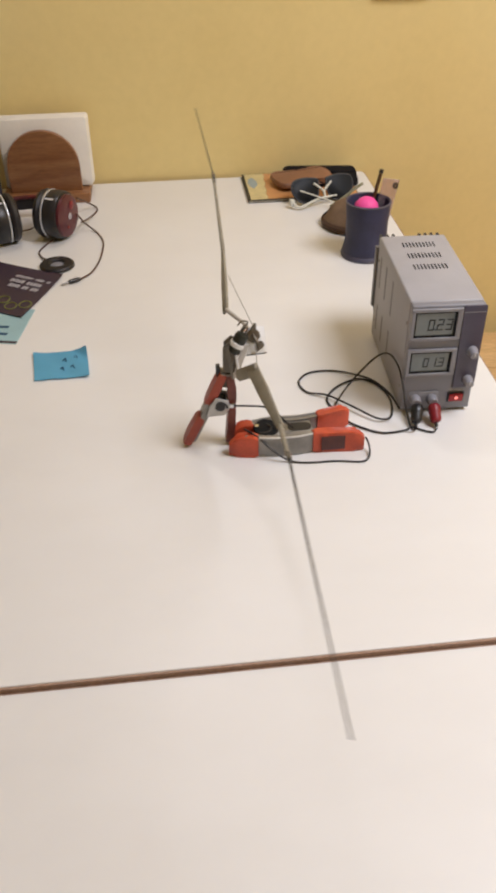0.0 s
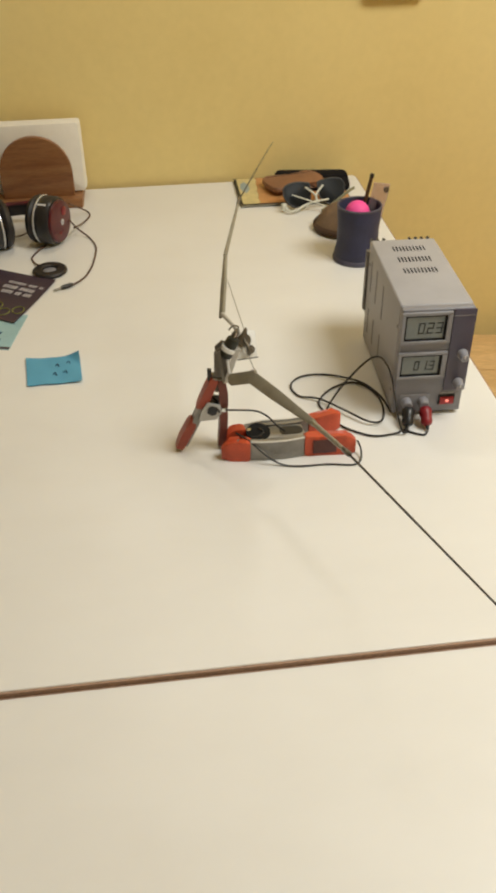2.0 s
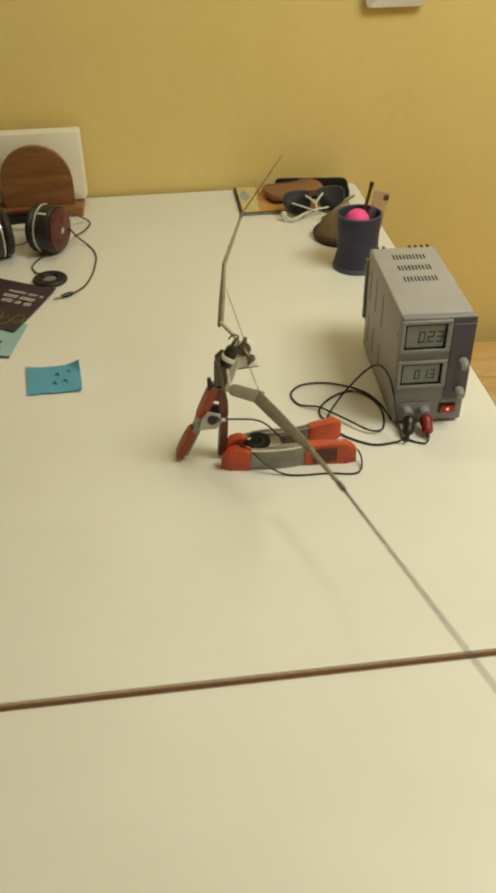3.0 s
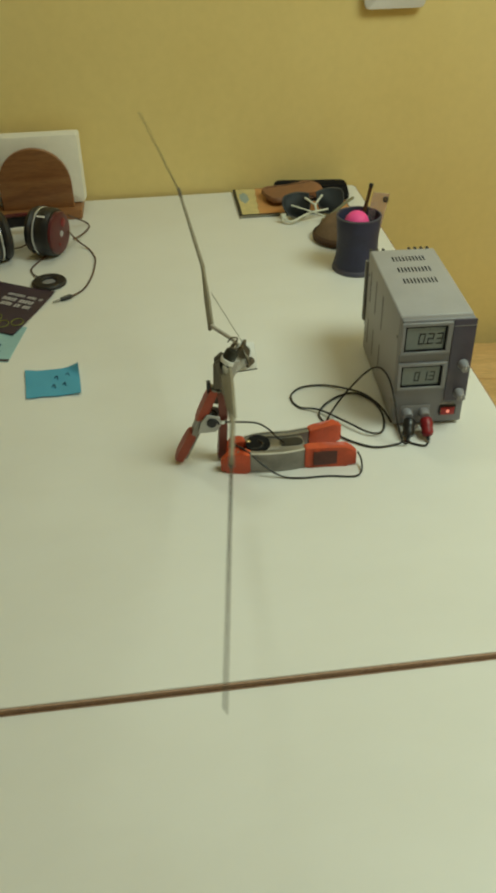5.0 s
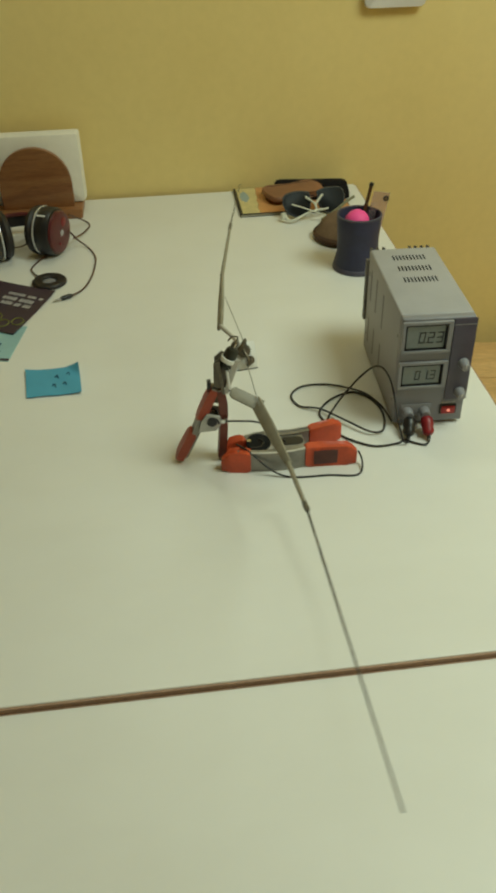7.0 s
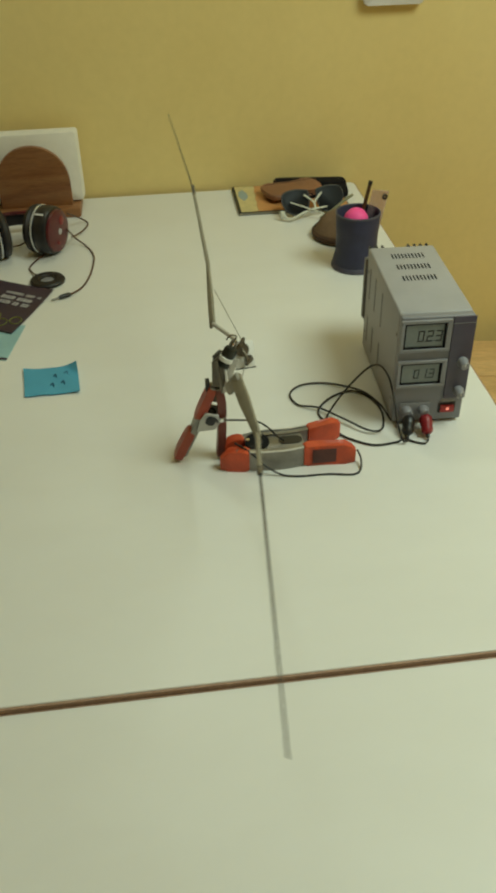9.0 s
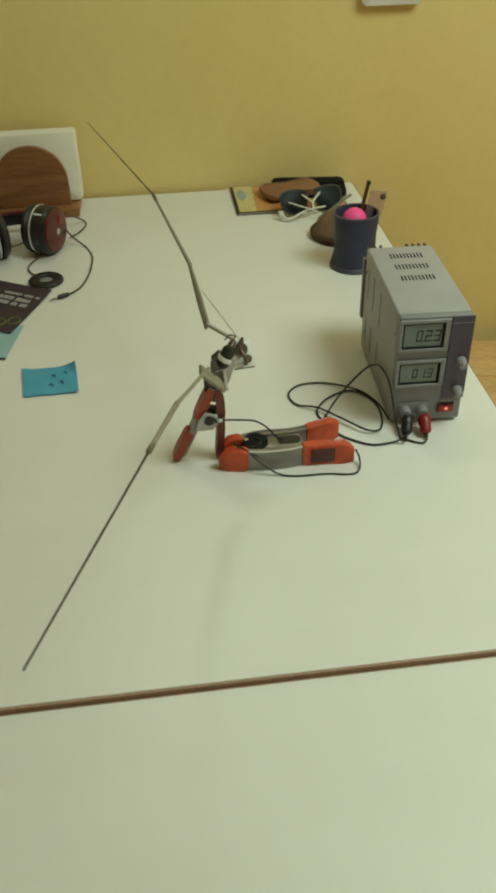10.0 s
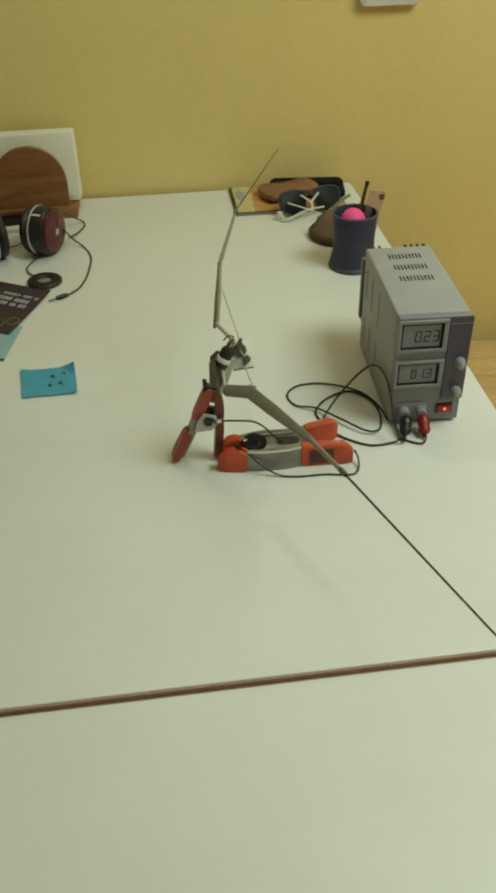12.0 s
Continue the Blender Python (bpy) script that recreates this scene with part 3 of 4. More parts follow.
def standing_clamp():
    t = thing("spring_clamp", "steel spring clamp with shade-darkened orange grips standing on its handles", "clamp", pose(0, 0, 0), "spring clamps")
    m = Matrix.Translation((0, 0.845, 0)) @ Matrix.Rotation(radians(90), 4, "X")

    def strip(name, pts, widths, y0, y1, mat_, label, bevel=0.002):
        core = smooth_path([(x, z, 0) for x, z in pts], 4)
        core = [(q.x, q.y) for q in core]
        ws = list(np.interp(np.linspace(0, 1, len(core)), np.linspace(0, 1, len(widths)), widths))
        return part(name, prism(arm_outline(core, ws), y0, y1, bevel, m, seg=2), mat_, t, label)

    # arm that leans, its orange vinyl darkened for the shade on it
    strip("arm", [(0.004, 0.010), (0.018, 0.040), (0.030, 0.068), (0.041, 0.094), (0.047, 0.110)], [0.008, 0.009, 0.010, 0.009, 0.007], -0.0078, 0.0078, M_STEEL, "dull steel channel arm")
    strip("handle", [(-0.0035, 0.0046), (0.004, 0.020), (0.0185, 0.048)], [0.0085, 0.0115, 0.0110], -0.0085, 0.0085, M_SHADED, "orange vinyl handle grip in a shaded colour", 0.0042)
    strip("jaw_pad", [(0.0270, 0.064), (0.0390, 0.091), (0.0470, 0.109)], [0.0110, 0.0115, 0.0095], -0.0085, 0.0085, M_SHADED, "orange vinyl jaw pad in a shaded colour", 0.0035)
    # upright arm, its vinyl darker still because it stands in shade
    strip("arm", [(0.0515, 0.004), (0.0555, 0.040), (0.0565, 0.075), (0.0525, 0.108)], [0.007, 0.008, 0.008, 0.006], -0.008, 0.008, M_STEEL, "dull steel channel arm")
    strip("handle", [(0.0515, 0.0046), (0.0545, 0.030), (0.0565, 0.061)], [0.0088, 0.0102, 0.0100], -0.0090, 0.0090, M_DEEPSHADE, "orange vinyl handle grip in a deep shaded colour", 0.0035)
    strip("jaw_pad", [(0.0566, 0.0645), (0.0565, 0.088), (0.0535, 0.107)], [0.0100, 0.0108, 0.0090], -0.0090, 0.0090, M_DEEPSHADE, "orange vinyl jaw pad in a deep shaded colour", 0.0035)
    for y in (0.8345, 0.8565):
        part("web", prism([(0.024, 0.050), (0.046, 0.051), (0.053, 0.060), (0.052, 0.072), (0.036, 0.077), (0.028, 0.066)], -0.001, 0.001, 0.0004, Matrix.Translation((0, y, 0)) @ Matrix.Rotation(radians(90), 4, "X")), M_RIB, t, "flat bright steel web")
    coil = [(0.0425 + 0.0075 * math.cos(i * 0.5), 0.832 + i * 0.0004, 0.0625 + 0.0075 * math.sin(i * 0.5)) for i in range(64)]
    part("spring", tube(coil, 0.0013, 6, curve=False), M_SPRING, t, "dark coil spring")
    # black disc in place of the shade inside the coil
    part("coil_shade", lathe([(0, 0), (0.0060, 0), (0.0060, 0.003), (0, 0.004)], 20, to_front(0.0415, 0.8330, 0.066)), M_BLACK, t, "black disc for the shade in the coil's hollow")
    part("rivet", lathe([(0, 0), (0.0032, 0), (0.0027, 0.0018), (0, 0.0024)], 14, to_front(0.0555, 0.8330, 0.0655)), M_CHROME, t, "bright rivet head")


# ---- headphones, papers, small things ----
def headphones():
    t = thing("headphones", "black over-ear headphones with dark red shells and chrome rings", "headphones", pose(0, 0, 0))

    def ear_cup(c, yaw, flip):
        m = Matrix.Translation(c) @ Matrix.Rotation(radians(yaw), 4, "Z") @ Matrix.Rotation(radians(90), 4, "Y") @ Matrix.Scale(1.11, 4)
        cup = part("ear_cup", lathe([(0, -0.012), (0.034, -0.012), (0.0405, -0.004), (0.0405, 0.012), (0.0385, 0.017), (0.030, 0.0195), (0, 0.0195)], 36, m), M_BLACK, t, "glossy black shell")
        part("ear_pad", lathe([(0.018, -0.0125), (0.022, -0.024), (0.032, -0.0275), (0.0385, -0.024), (0.041, -0.0175), (0.038, -0.0125)], 36, m), M_PADS, cup, "soft black ear pad")
        part("ring", lathe([(0.0400, -0.0092), (0.0412, -0.0088), (0.0415, -0.0075), (0.0412, -0.0064), (0.0402, -0.0060)], 40, m), M_RING, cup, "chrome ring")
        cap = part("end_cap", lathe([(0.0355, 0.0185), (0.0345, 0.0225), (0.026, 0.0245), (0, 0.0250)], 32, m), M_REDM, cup, "dark red outer shell")
        for k in range(3):
            part("slot", lathe([(0, 0.0255), (0.003 + k * 0.0025, 0.0255), (0.002 + k * 0.0025, 0.0262), (0, 0.0264)], 14, m @ Matrix.Translation((0.017 - k * 0.016, 0.010 * (k - 1), 0))), M_BRIGHTRED if k != 1 else M_GREYP, cup)
        part("badge", block(-0.0085, 0.0085, -0.0006, 0.0006, -0.0016, 0.0016), M_WHITEP, cup, "small white badge", Matrix.Translation(c) @ Matrix.Rotation(radians(yaw), 4, "Z") @ Matrix.Rotation(radians(-58 if flip > 0 else 238), 4, "X") @ Matrix.Translation((0.004, -0.0455, 0)))

    ear_cup((-0.213, 1.532, 0.0458), -24, 1)
    ear_cup((-0.316, 1.520, 0.0458), 202, -1)
    arc = []
    for i in range(25):
        a = math.pi * i / 24
        arc.append((-0.264 + 0.082 * math.cos(a), 1.550 + 0.080 * math.sin(a) ** 0.8, 0.040 - 0.006 * math.sin(a)))
    bm = bmesh.new()
    rings = []
    for i, q in enumerate(arc):
        d = (Vector(arc[min(i + 1, 24)]) - Vector(arc[max(i - 1, 0)])).normalized()
        side = d.cross(Vector((0, 0, 1))).normalized()
        q = Vector(q)
        rings.append([bm.verts.new(q + side * a + Vector((0, 0, b))) for a, b in ((0.004, -0.012), (0.005, 0), (0.004, 0.012), (-0.004, 0.012), (-0.005, 0), (-0.004, -0.012))])
    for a, b in zip(rings, rings[1:]):
        for k in range(6):
            bm.faces.new((a[k], a[(k + 1) % 6], b[(k + 1) % 6], b[k]))
    bm.faces.new(rings[0][::-1])
    bm.faces.new(rings[-1])
    band = part("headband", bm, M_PADS, t, "padded black headband", angle=60)
    part("lining", tube([(x, y - 0.0052, z + 0.0130) for x, y, z in arc[2:-2]], 0.0042, 8, curve=False), M_REDM, band, "dark red lining")
    part("bridge_wire", tube([(-0.290, 1.545, 0.010), (-0.270, 1.565, 0.006), (-0.248, 1.565, 0.02)], 0.0014, 6), M_REDC, t, "thin red wire between the cups")


def headphone_cable():
    t = thing("headphone_cable", "thin dark red headphone cable with a small black jack plug", "cable", pose(0, 0, 0))
    part("cord", tube([(-0.178, 1.545, 0.040), (-0.163, 1.553, 0.015), (-0.144, 1.543, 0.002), (-0.130, 1.500, 0.002), (-0.129, 1.462, 0.002), (-0.134, 1.410, 0.002), (-0.146, 1.365, 0.002), (-0.164, 1.338, 0.003)], 0.0016, 7), M_REDC, t)
    part("cord", tube([(-0.180, 1.612, 0.045), (-0.163, 1.650, 0.020), (-0.150, 1.672, 0.002), (-0.147, 1.650, 0.002), (-0.158, 1.612, 0.004), (-0.172, 1.562, 0.015)], 0.0016, 7), M_REDC, t)
    part("cord", tube([(-0.224, 1.512, 0.004), (-0.238, 1.490, 0.002), (-0.246, 1.462, 0.002), (-0.238, 1.436, 0.003), (-0.228, 1.420, 0.006)], 0.0015, 7), M_REDC, t)
    m = along((-0.164, 1.3375, 0.0042), (-0.202, 1.317, 0.0030)) @ Matrix.Rotation(radians(90), 4, "Y")
    plug = part("jack_plug", lathe([(0, 0), (0.0022, 0), (0.0040, 0.004), (0.0042, 0.016), (0.0034, 0.022), (0, 0.022)], 16, m), M_BLACK, t, "black jack plug")
    part("pin", lathe([(0, 0.0222), (0.0016, 0.0222), (0.0016, 0.034), (0.0008, 0.037), (0, 0.0375)], 12, m), M_STEEL, plug, "dull metal pin")


def round_disc():
    t = thing("round_pad", "round black ring pad lying on the desk", "pad", pose(-0.2085, 1.400, 0) @ Matrix.Diagonal((1.06, 1.06, 0.85, 1)))
    part("ring", lathe([(0.011, 0.0005), (0.026, 0.0), (0.0292, 0.002), (0.0292, 0.006), (0.0265, 0.009), (0.0150, 0.0098), (0.0120, 0.0075), (0.011, 0.0005)], 40), M_PADS, t, "black ring")
    part("centre", lathe([(0, 0.0), (0.0110, 0.0), (0.0112, 0.005), (0.0085, 0.0062), (0, 0.0065)], 28), M_GREYD, t, "grey centre")


def sheet(bm, corners, z, thick=0.0006, lift=(), n=8):
    """A sheet of paper between four corners, with its corners lifted a little."""
    q = [Vector((*c, 0)) for c in corners]
    lift = lift or (0, 0, 0, 0)
    top, bot = [], []
    for i in range(n + 1):
        for j in range(n + 1):
            u, v = i / n, j / n
            p = q[0] * (1 - u) * (1 - v) + q[1] * u * (1 - v) + q[2] * u * v + q[3] * (1 - u) * v
            w = lift[0] * ((1 - u) * (1 - v)) ** 3 + lift[1] * (u * (1 - v)) ** 3 + lift[2] * (u * v) ** 3 + lift[3] * ((1 - u) * v) ** 3
            top.append(bm.verts.new((p.x, p.y, z + thick + w)))
            bot.append(bm.verts.new((p.x, p.y, z + w)))
    s = n + 1
    for i in range(n):
        for j in range(n):
            a, b, c, d = i * s + j, (i + 1) * s + j, (i + 1) * s + j + 1, i * s + j + 1
            bm.faces.new((top[a], top[b], top[c], top[d]))
            bm.faces.new((bot[d], bot[c], bot[b], bot[a]))
    rim = [i * s for i in range(s)] + [n * s + j for j in range(1, s)] + [i * s + n for i in range(n - 1, -1, -1)] + [j for j in range(n - 1, 0, -1)]
    for a, b in zip(rim, rim[1:] + rim[:1]):
        bm.faces.new((bot[a], bot[b], top[b], top[a]))
    return bm


def leaflets():
    t = thing("leaflet", "dark plum leaflet with white lettering and an olive doodle", "leaflet", pose(-0.004, -0.010, 0.0012))
    c = [(-0.248, 1.222), (-0.191, 1.368), (-0.325, 1.448), (-0.382, 1.302)]
    part("page", sheet(bmesh.new(), c, 0.0, 0.0009, (0.002, 0.003, 0.001, 0.0)), M_PURPLE, t)
    o = Vector((-0.2195, 1.295, 0))
    ux = Vector((0.057, 0.146, 0)).normalized()
    uy = Vector((-0.134, 0.082, 0)).normalized()
    rnd = random.Random(4)
    for row, (start, words, tall) in enumerate(((0.008, (2, 4, 8), 0.0040), (0.019, (5, 5), 0.0056), (0.017, (3, 2, 4), 0.0056))):
        x = start
        for letters in words:
            for _ in range(letters):
                w = rnd.uniform(0.0026, 0.0046) * tall / 0.0048
                p = o + ux * (0.043 - row * 0.0165) + uy * x
                m = Matrix.Translation((p.x, p.y, 0.0022)) @ Matrix((uy, -ux, Vector((0, 0, 1)))).transposed().to_4x4()
                part("lettering", block(0.0, w, -tall * rnd.uniform(0.8, 1.0), tall, 0, 0.0002), M_GREYP, t, "bar of pale lettering", m, smooth=False)
                x += w + 0.0014
            x += 0.0055
    for k in range(3):
        a = o + ux * (-0.040 - 0.014 * (k % 2)) + uy * (0.014 + 0.022 * k)
        ring = [(a.x + 0.010 * math.cos(i * 0.52), a.y + 0.012 * math.sin(i * 0.52), 0.0024) for i in range(13)]
        part("doodle", tube(ring, 0.0008, 5, curve=False), M_LIME, t, "olive drawn loop")
    u = thing("leaflet", "pale blue leaflet under the dark one", "leaflet", pose(0, 0, 0.0001))
    c = [(-0.252, 1.131), (-0.233, 1.240), (-0.367, 1.272), (-0.386, 1.163)]
    part("page", sheet(bmesh.new(), c, 0.0, 0.0008), M_TEAL, u)
    part("border", sheet(bmesh.new(), [(-0.2518, 1.1322), (-0.2506, 1.1385), (-0.3846, 1.1705), (-0.3858, 1.1640)], 0.0009, 0.0002), M_PURPLE, u, "dark printed border")
    for k in range(2):
        part("lettering", sheet(bmesh.new(), [(-0.270, 1.160 + k * 0.022), (-0.268, 1.167 + k * 0.022), (-0.330, 1.182 + k * 0.022), (-0.332, 1.175 + k * 0.022)], 0.0009, 0.0002), M_INK, u, "bar of blue lettering")


def sticky_note():
    t = thing("sticky_note", "bright blue square sticky note with one curled corner", "note", pose(0, 0, 0.0004))
    c = [(-0.2135, 1.0215), (-0.1345, 1.0225), (-0.1415, 1.0945), (-0.2225, 1.0975)]
    bm = sheet(bmesh.new(), c, 0.0, 0.0012, (0.001, 0.003, 0.003, 0.001), 20)
    for v in bm.verts:
        curl = max(0.0, (v.co.x + 0.2225) / 0.162 + (v.co.y - 1.0215) / 0.152 - 0.84) / 0.16
        v.co.y += 0.0005 * math.sin(v.co.x * 190) - 0.005 * curl
        v.co.z += 0.0006 * (1 + math.sin(v.co.x * 120 + v.co.y * 60)) + 0.013 * curl ** 1.3
    part("paper", bm, M_NOTE, t)
    for x, y in ((-0.178, 1.046), (-0.163, 1.050), (-0.176, 1.070), (-0.160, 1.076)):
        part("pen_mark", tube([(x, y, 0.0030), (x + 0.003, y + 0.005, 0.0030), (x + 0.005, y - 0.003, 0.0030)], 0.0008, 5, steps=3), M_INK, t, "small ink mark")


def napkin_holder():
    t = thing("napkin_holder", "dark brown wooden napkin holder with two arched sides", "napkin holder", pose(0, 0, 0))
    part("base", block(-0.338, -0.161, 1.703, 1.803, 0.0, 0.020, 0.003), M_ARCH, t)

    def arch(y):
        out = [(-0.0735, 0.0), (0.0735, 0.0)]
        for i in range(25):
            a = math.pi * i / 24
            out.append((0.0735 * math.cos(a) if abs(math.cos(a)) < 0.999 else 0.0735 * math.copysign(1, math.cos(a)), 0.045 + 0.078 * math.sin(a) ** 0.9))
        part("arched_side", prism(out, 0, 0.011, 0.002, to_front(-0.2495, y, 0.0202)), M_ARCH, t)

    arch(1.7330)
    arch(1.8010)
    n = thing("napkin_stack", "thick stack of white paper napkins in the wooden holder", "napkins", pose(-0.2445, 1.7640, 0.0205, rx=-3))
    for i in range(6):
        y = 0.022 - i * 0.0075
        part("napkin", prism(round_rect(0.183 - 0.002 * (i % 3), 0.137 + 0.001 * ((i * 2) % 3), 0.006, 4), 0, 0.0070, 0.0025, to_front(0.001 * (i % 2), y, 0.0700)), M_NAPKIN, n)


def dark_case():
    t = thing("soft_case", "dark blue-grey cloth case standing beside the napkin holder", "case", pose(-0.375, 1.700, 0))
    part("body", block(-0.045, 0.0325, -0.015, 0.035, 0.0, 0.112, 0.007, 3), M_NAVY, t)
    part("zip", tube([(-0.04, -0.0155, 0.088), (-0.005, -0.0160, 0.089), (0.028, -0.0155, 0.088)], 0.0012, 6), M_BLACK, t, "dark zip")


def booklet():
    t = thing("booklet", "thin booklet with cream and orange cover and black border", "booklet", pose(0, 0, 0))
    part("pages", block(0.167, 0.398, 1.655, 1.806, 0.0005, 0.005), M_PAPER, t, smooth=False)
    part("back_cover", block(0.1655, 0.400, 1.6525, 1.8075, 0.0, 0.0004), M_SPINE, t, smooth=False)
    part("cover", block(0.1655, 0.400, 1.6525, 1.8075, 0.0051, 0.0058), M_SPINE, t, "black border of the cover", smooth=False)
    z = 0.0059
    wave = [(0.2063 + 0.0016 * math.sin(i * 1.9) + 0.008 * i / 12, 1.657 + 0.149 * i / 12) for i in range(13)]
    part("cover_print", prism([(0.1712, 1.657)] + [(x - 0.0003, y) for x, y in wave] + [(0.1712, 1.806)], z, z + 0.0002), M_MAGW, t, "cream printed strip", smooth=False)
    part("cover_print", prism([(x, y) for x, y in wave][::-1] + [(0.398, 1.657), (0.398, 1.806)], z, z + 0.0002), M_MAGO, t, "orange printed field", smooth=False)
    blob = [(0.1845 + (0.0095 + 0.0018 * math.sin(3 * k)) * math.cos(k * math.pi / 9), 1.752 + (0.030 + 0.004 * math.sin(2 * k)) * math.sin(k * math.pi / 9)) for k in range(18)]
    part("cover_print", prism(blob, z + 0.0004, z + 0.0006), M_MAGB, t, "grey-blue printed patch", smooth=False)


def pouches():
    t = thing("glasses_case", "flat black fabric case lying on the booklet by the wall", "case", pose(0.333, 1.757, 0.0065, rz=-7))
    part("body", prism(round_rect(0.160, 0.095, 0.012), 0, 0.011, 0.004, seg=3), M_CASE, t)
    part("flap", prism(round_rect(0.154, 0.040, 0.010), 0.0112, 0.0135, 0.0010, Matrix.Translation((0, 0.026, 0))), M_CASE, t)
    u = thing("leather_pouch", "soft brown leather pouch lying on the black case", "pouch", pose(0.290, 1.738, 0.0140, rz=12) @ Matrix.Diagonal((1.04, 1.2, 1, 1)))
    outline = smooth_path([(x, y, 0) for x, y in ((-0.060, -0.026), (-0.045, -0.038), (-0.015, -0.030), (0.02, -0.026), (0.045, -0.034), (0.060, -0.016), (0.056, 0.026), (0.040, 0.034), (0.0, 0.019), (-0.04, 0.032), (-0.062, 0.018), (-0.060, -0.026))], 4)[:-1]
    part("body", prism([(q.x, q.y) for q in outline], 0, 0.012, 0.004, seg=3), M_LEATHER, u)
    part("seam", tube([(-0.052, 0.020, 0.0120), (0.0, 0.0195, 0.0122), (0.048, 0.022, 0.0120)], 0.0009, 5), M_FELTD, u, "dark stitched seam")


def sunglasses():
    t = thing("sunglasses", "sunglasses with large dark lenses and a white plastic frame", "sunglasses", pose(0.318, 1.640, 0.0, rz=12) @ Matrix.Diagonal((1.14, 1.1, 1.1, 1)))
    tilt = Matrix.Rotation(radians(62), 4, "X")
    for sx in (-1, 1):
        out = [(sx * x, y) for x, y in ((0.008, 0.020), (0.030, 0.024), (0.054, 0.020), (0.059, 0.004), (0.050, -0.014), (0.032, -0.022), (0.015, -0.016), (0.008, 0.0))]
        path = smooth_path([(x, y, 0) for x, y in out + out[:1]], 4)[:-1]
        m = Matrix.Translation((0, 0, 0.0245)) @ tilt
        part("lens", prism([(q.x, q.y) for q in path], -0.001, 0.001, 0.0004, m), M_LENS, t, "dark glossy lens")
        bm = tube([q for q in path] + [path[0]], 0.0016, 6, curve=False)
        bmesh.ops.transform(bm, matrix=m, verts=bm.verts)
        part("rim", bm, M_BLACK, t, "thin dark rim")
    m = Matrix.Translation((0, 0, 0.0245)) @ tilt
    bm = tube([(-0.017, 0.013, 0.003), (-0.005, 0.002, 0.004), (0, -0.003, 0.0045), (0.005, 0.002, 0.004), (0.017, 0.013, 0.003)], 0.0020, 8)
    tube([(0, -0.003, 0.0045), (0.001, -0.016, 0.0045)], 0.0024, 8, bm, curve=False)
    bmesh.ops.transform(bm, matrix=m, verts=bm.verts)
    part("nose_bridge", bm, M_WHITEF, t, "white nose bridge")
    part("temple", tube([(-0.063, -0.010, 0.012), (-0.052, -0.024, 0.006), (-0.015, -0.020, 0.016), (0.022, -0.014, 0.016)], [0.0030, 0.0016], 8), M_WHITEF, t, "white temple arm")
    part("temple", tube([(-0.046, -0.006, 0.030), (-0.020, -0.022, 0.022), (0.008, -0.036, 0.012)], 0.0014, 8), M_WHITEF, t, "white temple arm")
    part("temple_tip", tube([(0.000, -0.038, 0.006), (0.022, -0.034, 0.014), (0.050, -0.030, 0.030), (0.066, -0.026, 0.036)], 0.0026, 8), M_OLIVE, t, "olive temple end")
    part("hinge", block(-0.068, -0.058, -0.016, -0.006, 0.004, 0.018, 0.003), M_WHITEF, t, "white hinge block")


def felt_cap():
    t = thing("felt_cap", "small brown felt cap lying behind the pen cup", "cap", pose(0.353, 1.517, 0))
    bm = lathe([(0.0, 0.002), (0.050, 0.0), (0.056, 0.003), (0.0565, 0.012), (0.052, 0.0165), (0.045, 0.028), (0.036, 0.039), (0.025, 0.0465), (0.012, 0.050), (0, 0.0505)], 36)
    for v in bm.verts:
        v.co += Vector(noise.noise_vector(v.co * 40)) * 0.0022
        v.co.z = max(0.0, v.co.z)
    part("crown", bm, M_FELT, t, "brown felt crown")
    part("band", lathe([(0.0545, 0.004), (0.0585, 0.0045), (0.0590, 0.012), (0.0550, 0.0165)], 36), M_FELTD, t, "darker rim band")


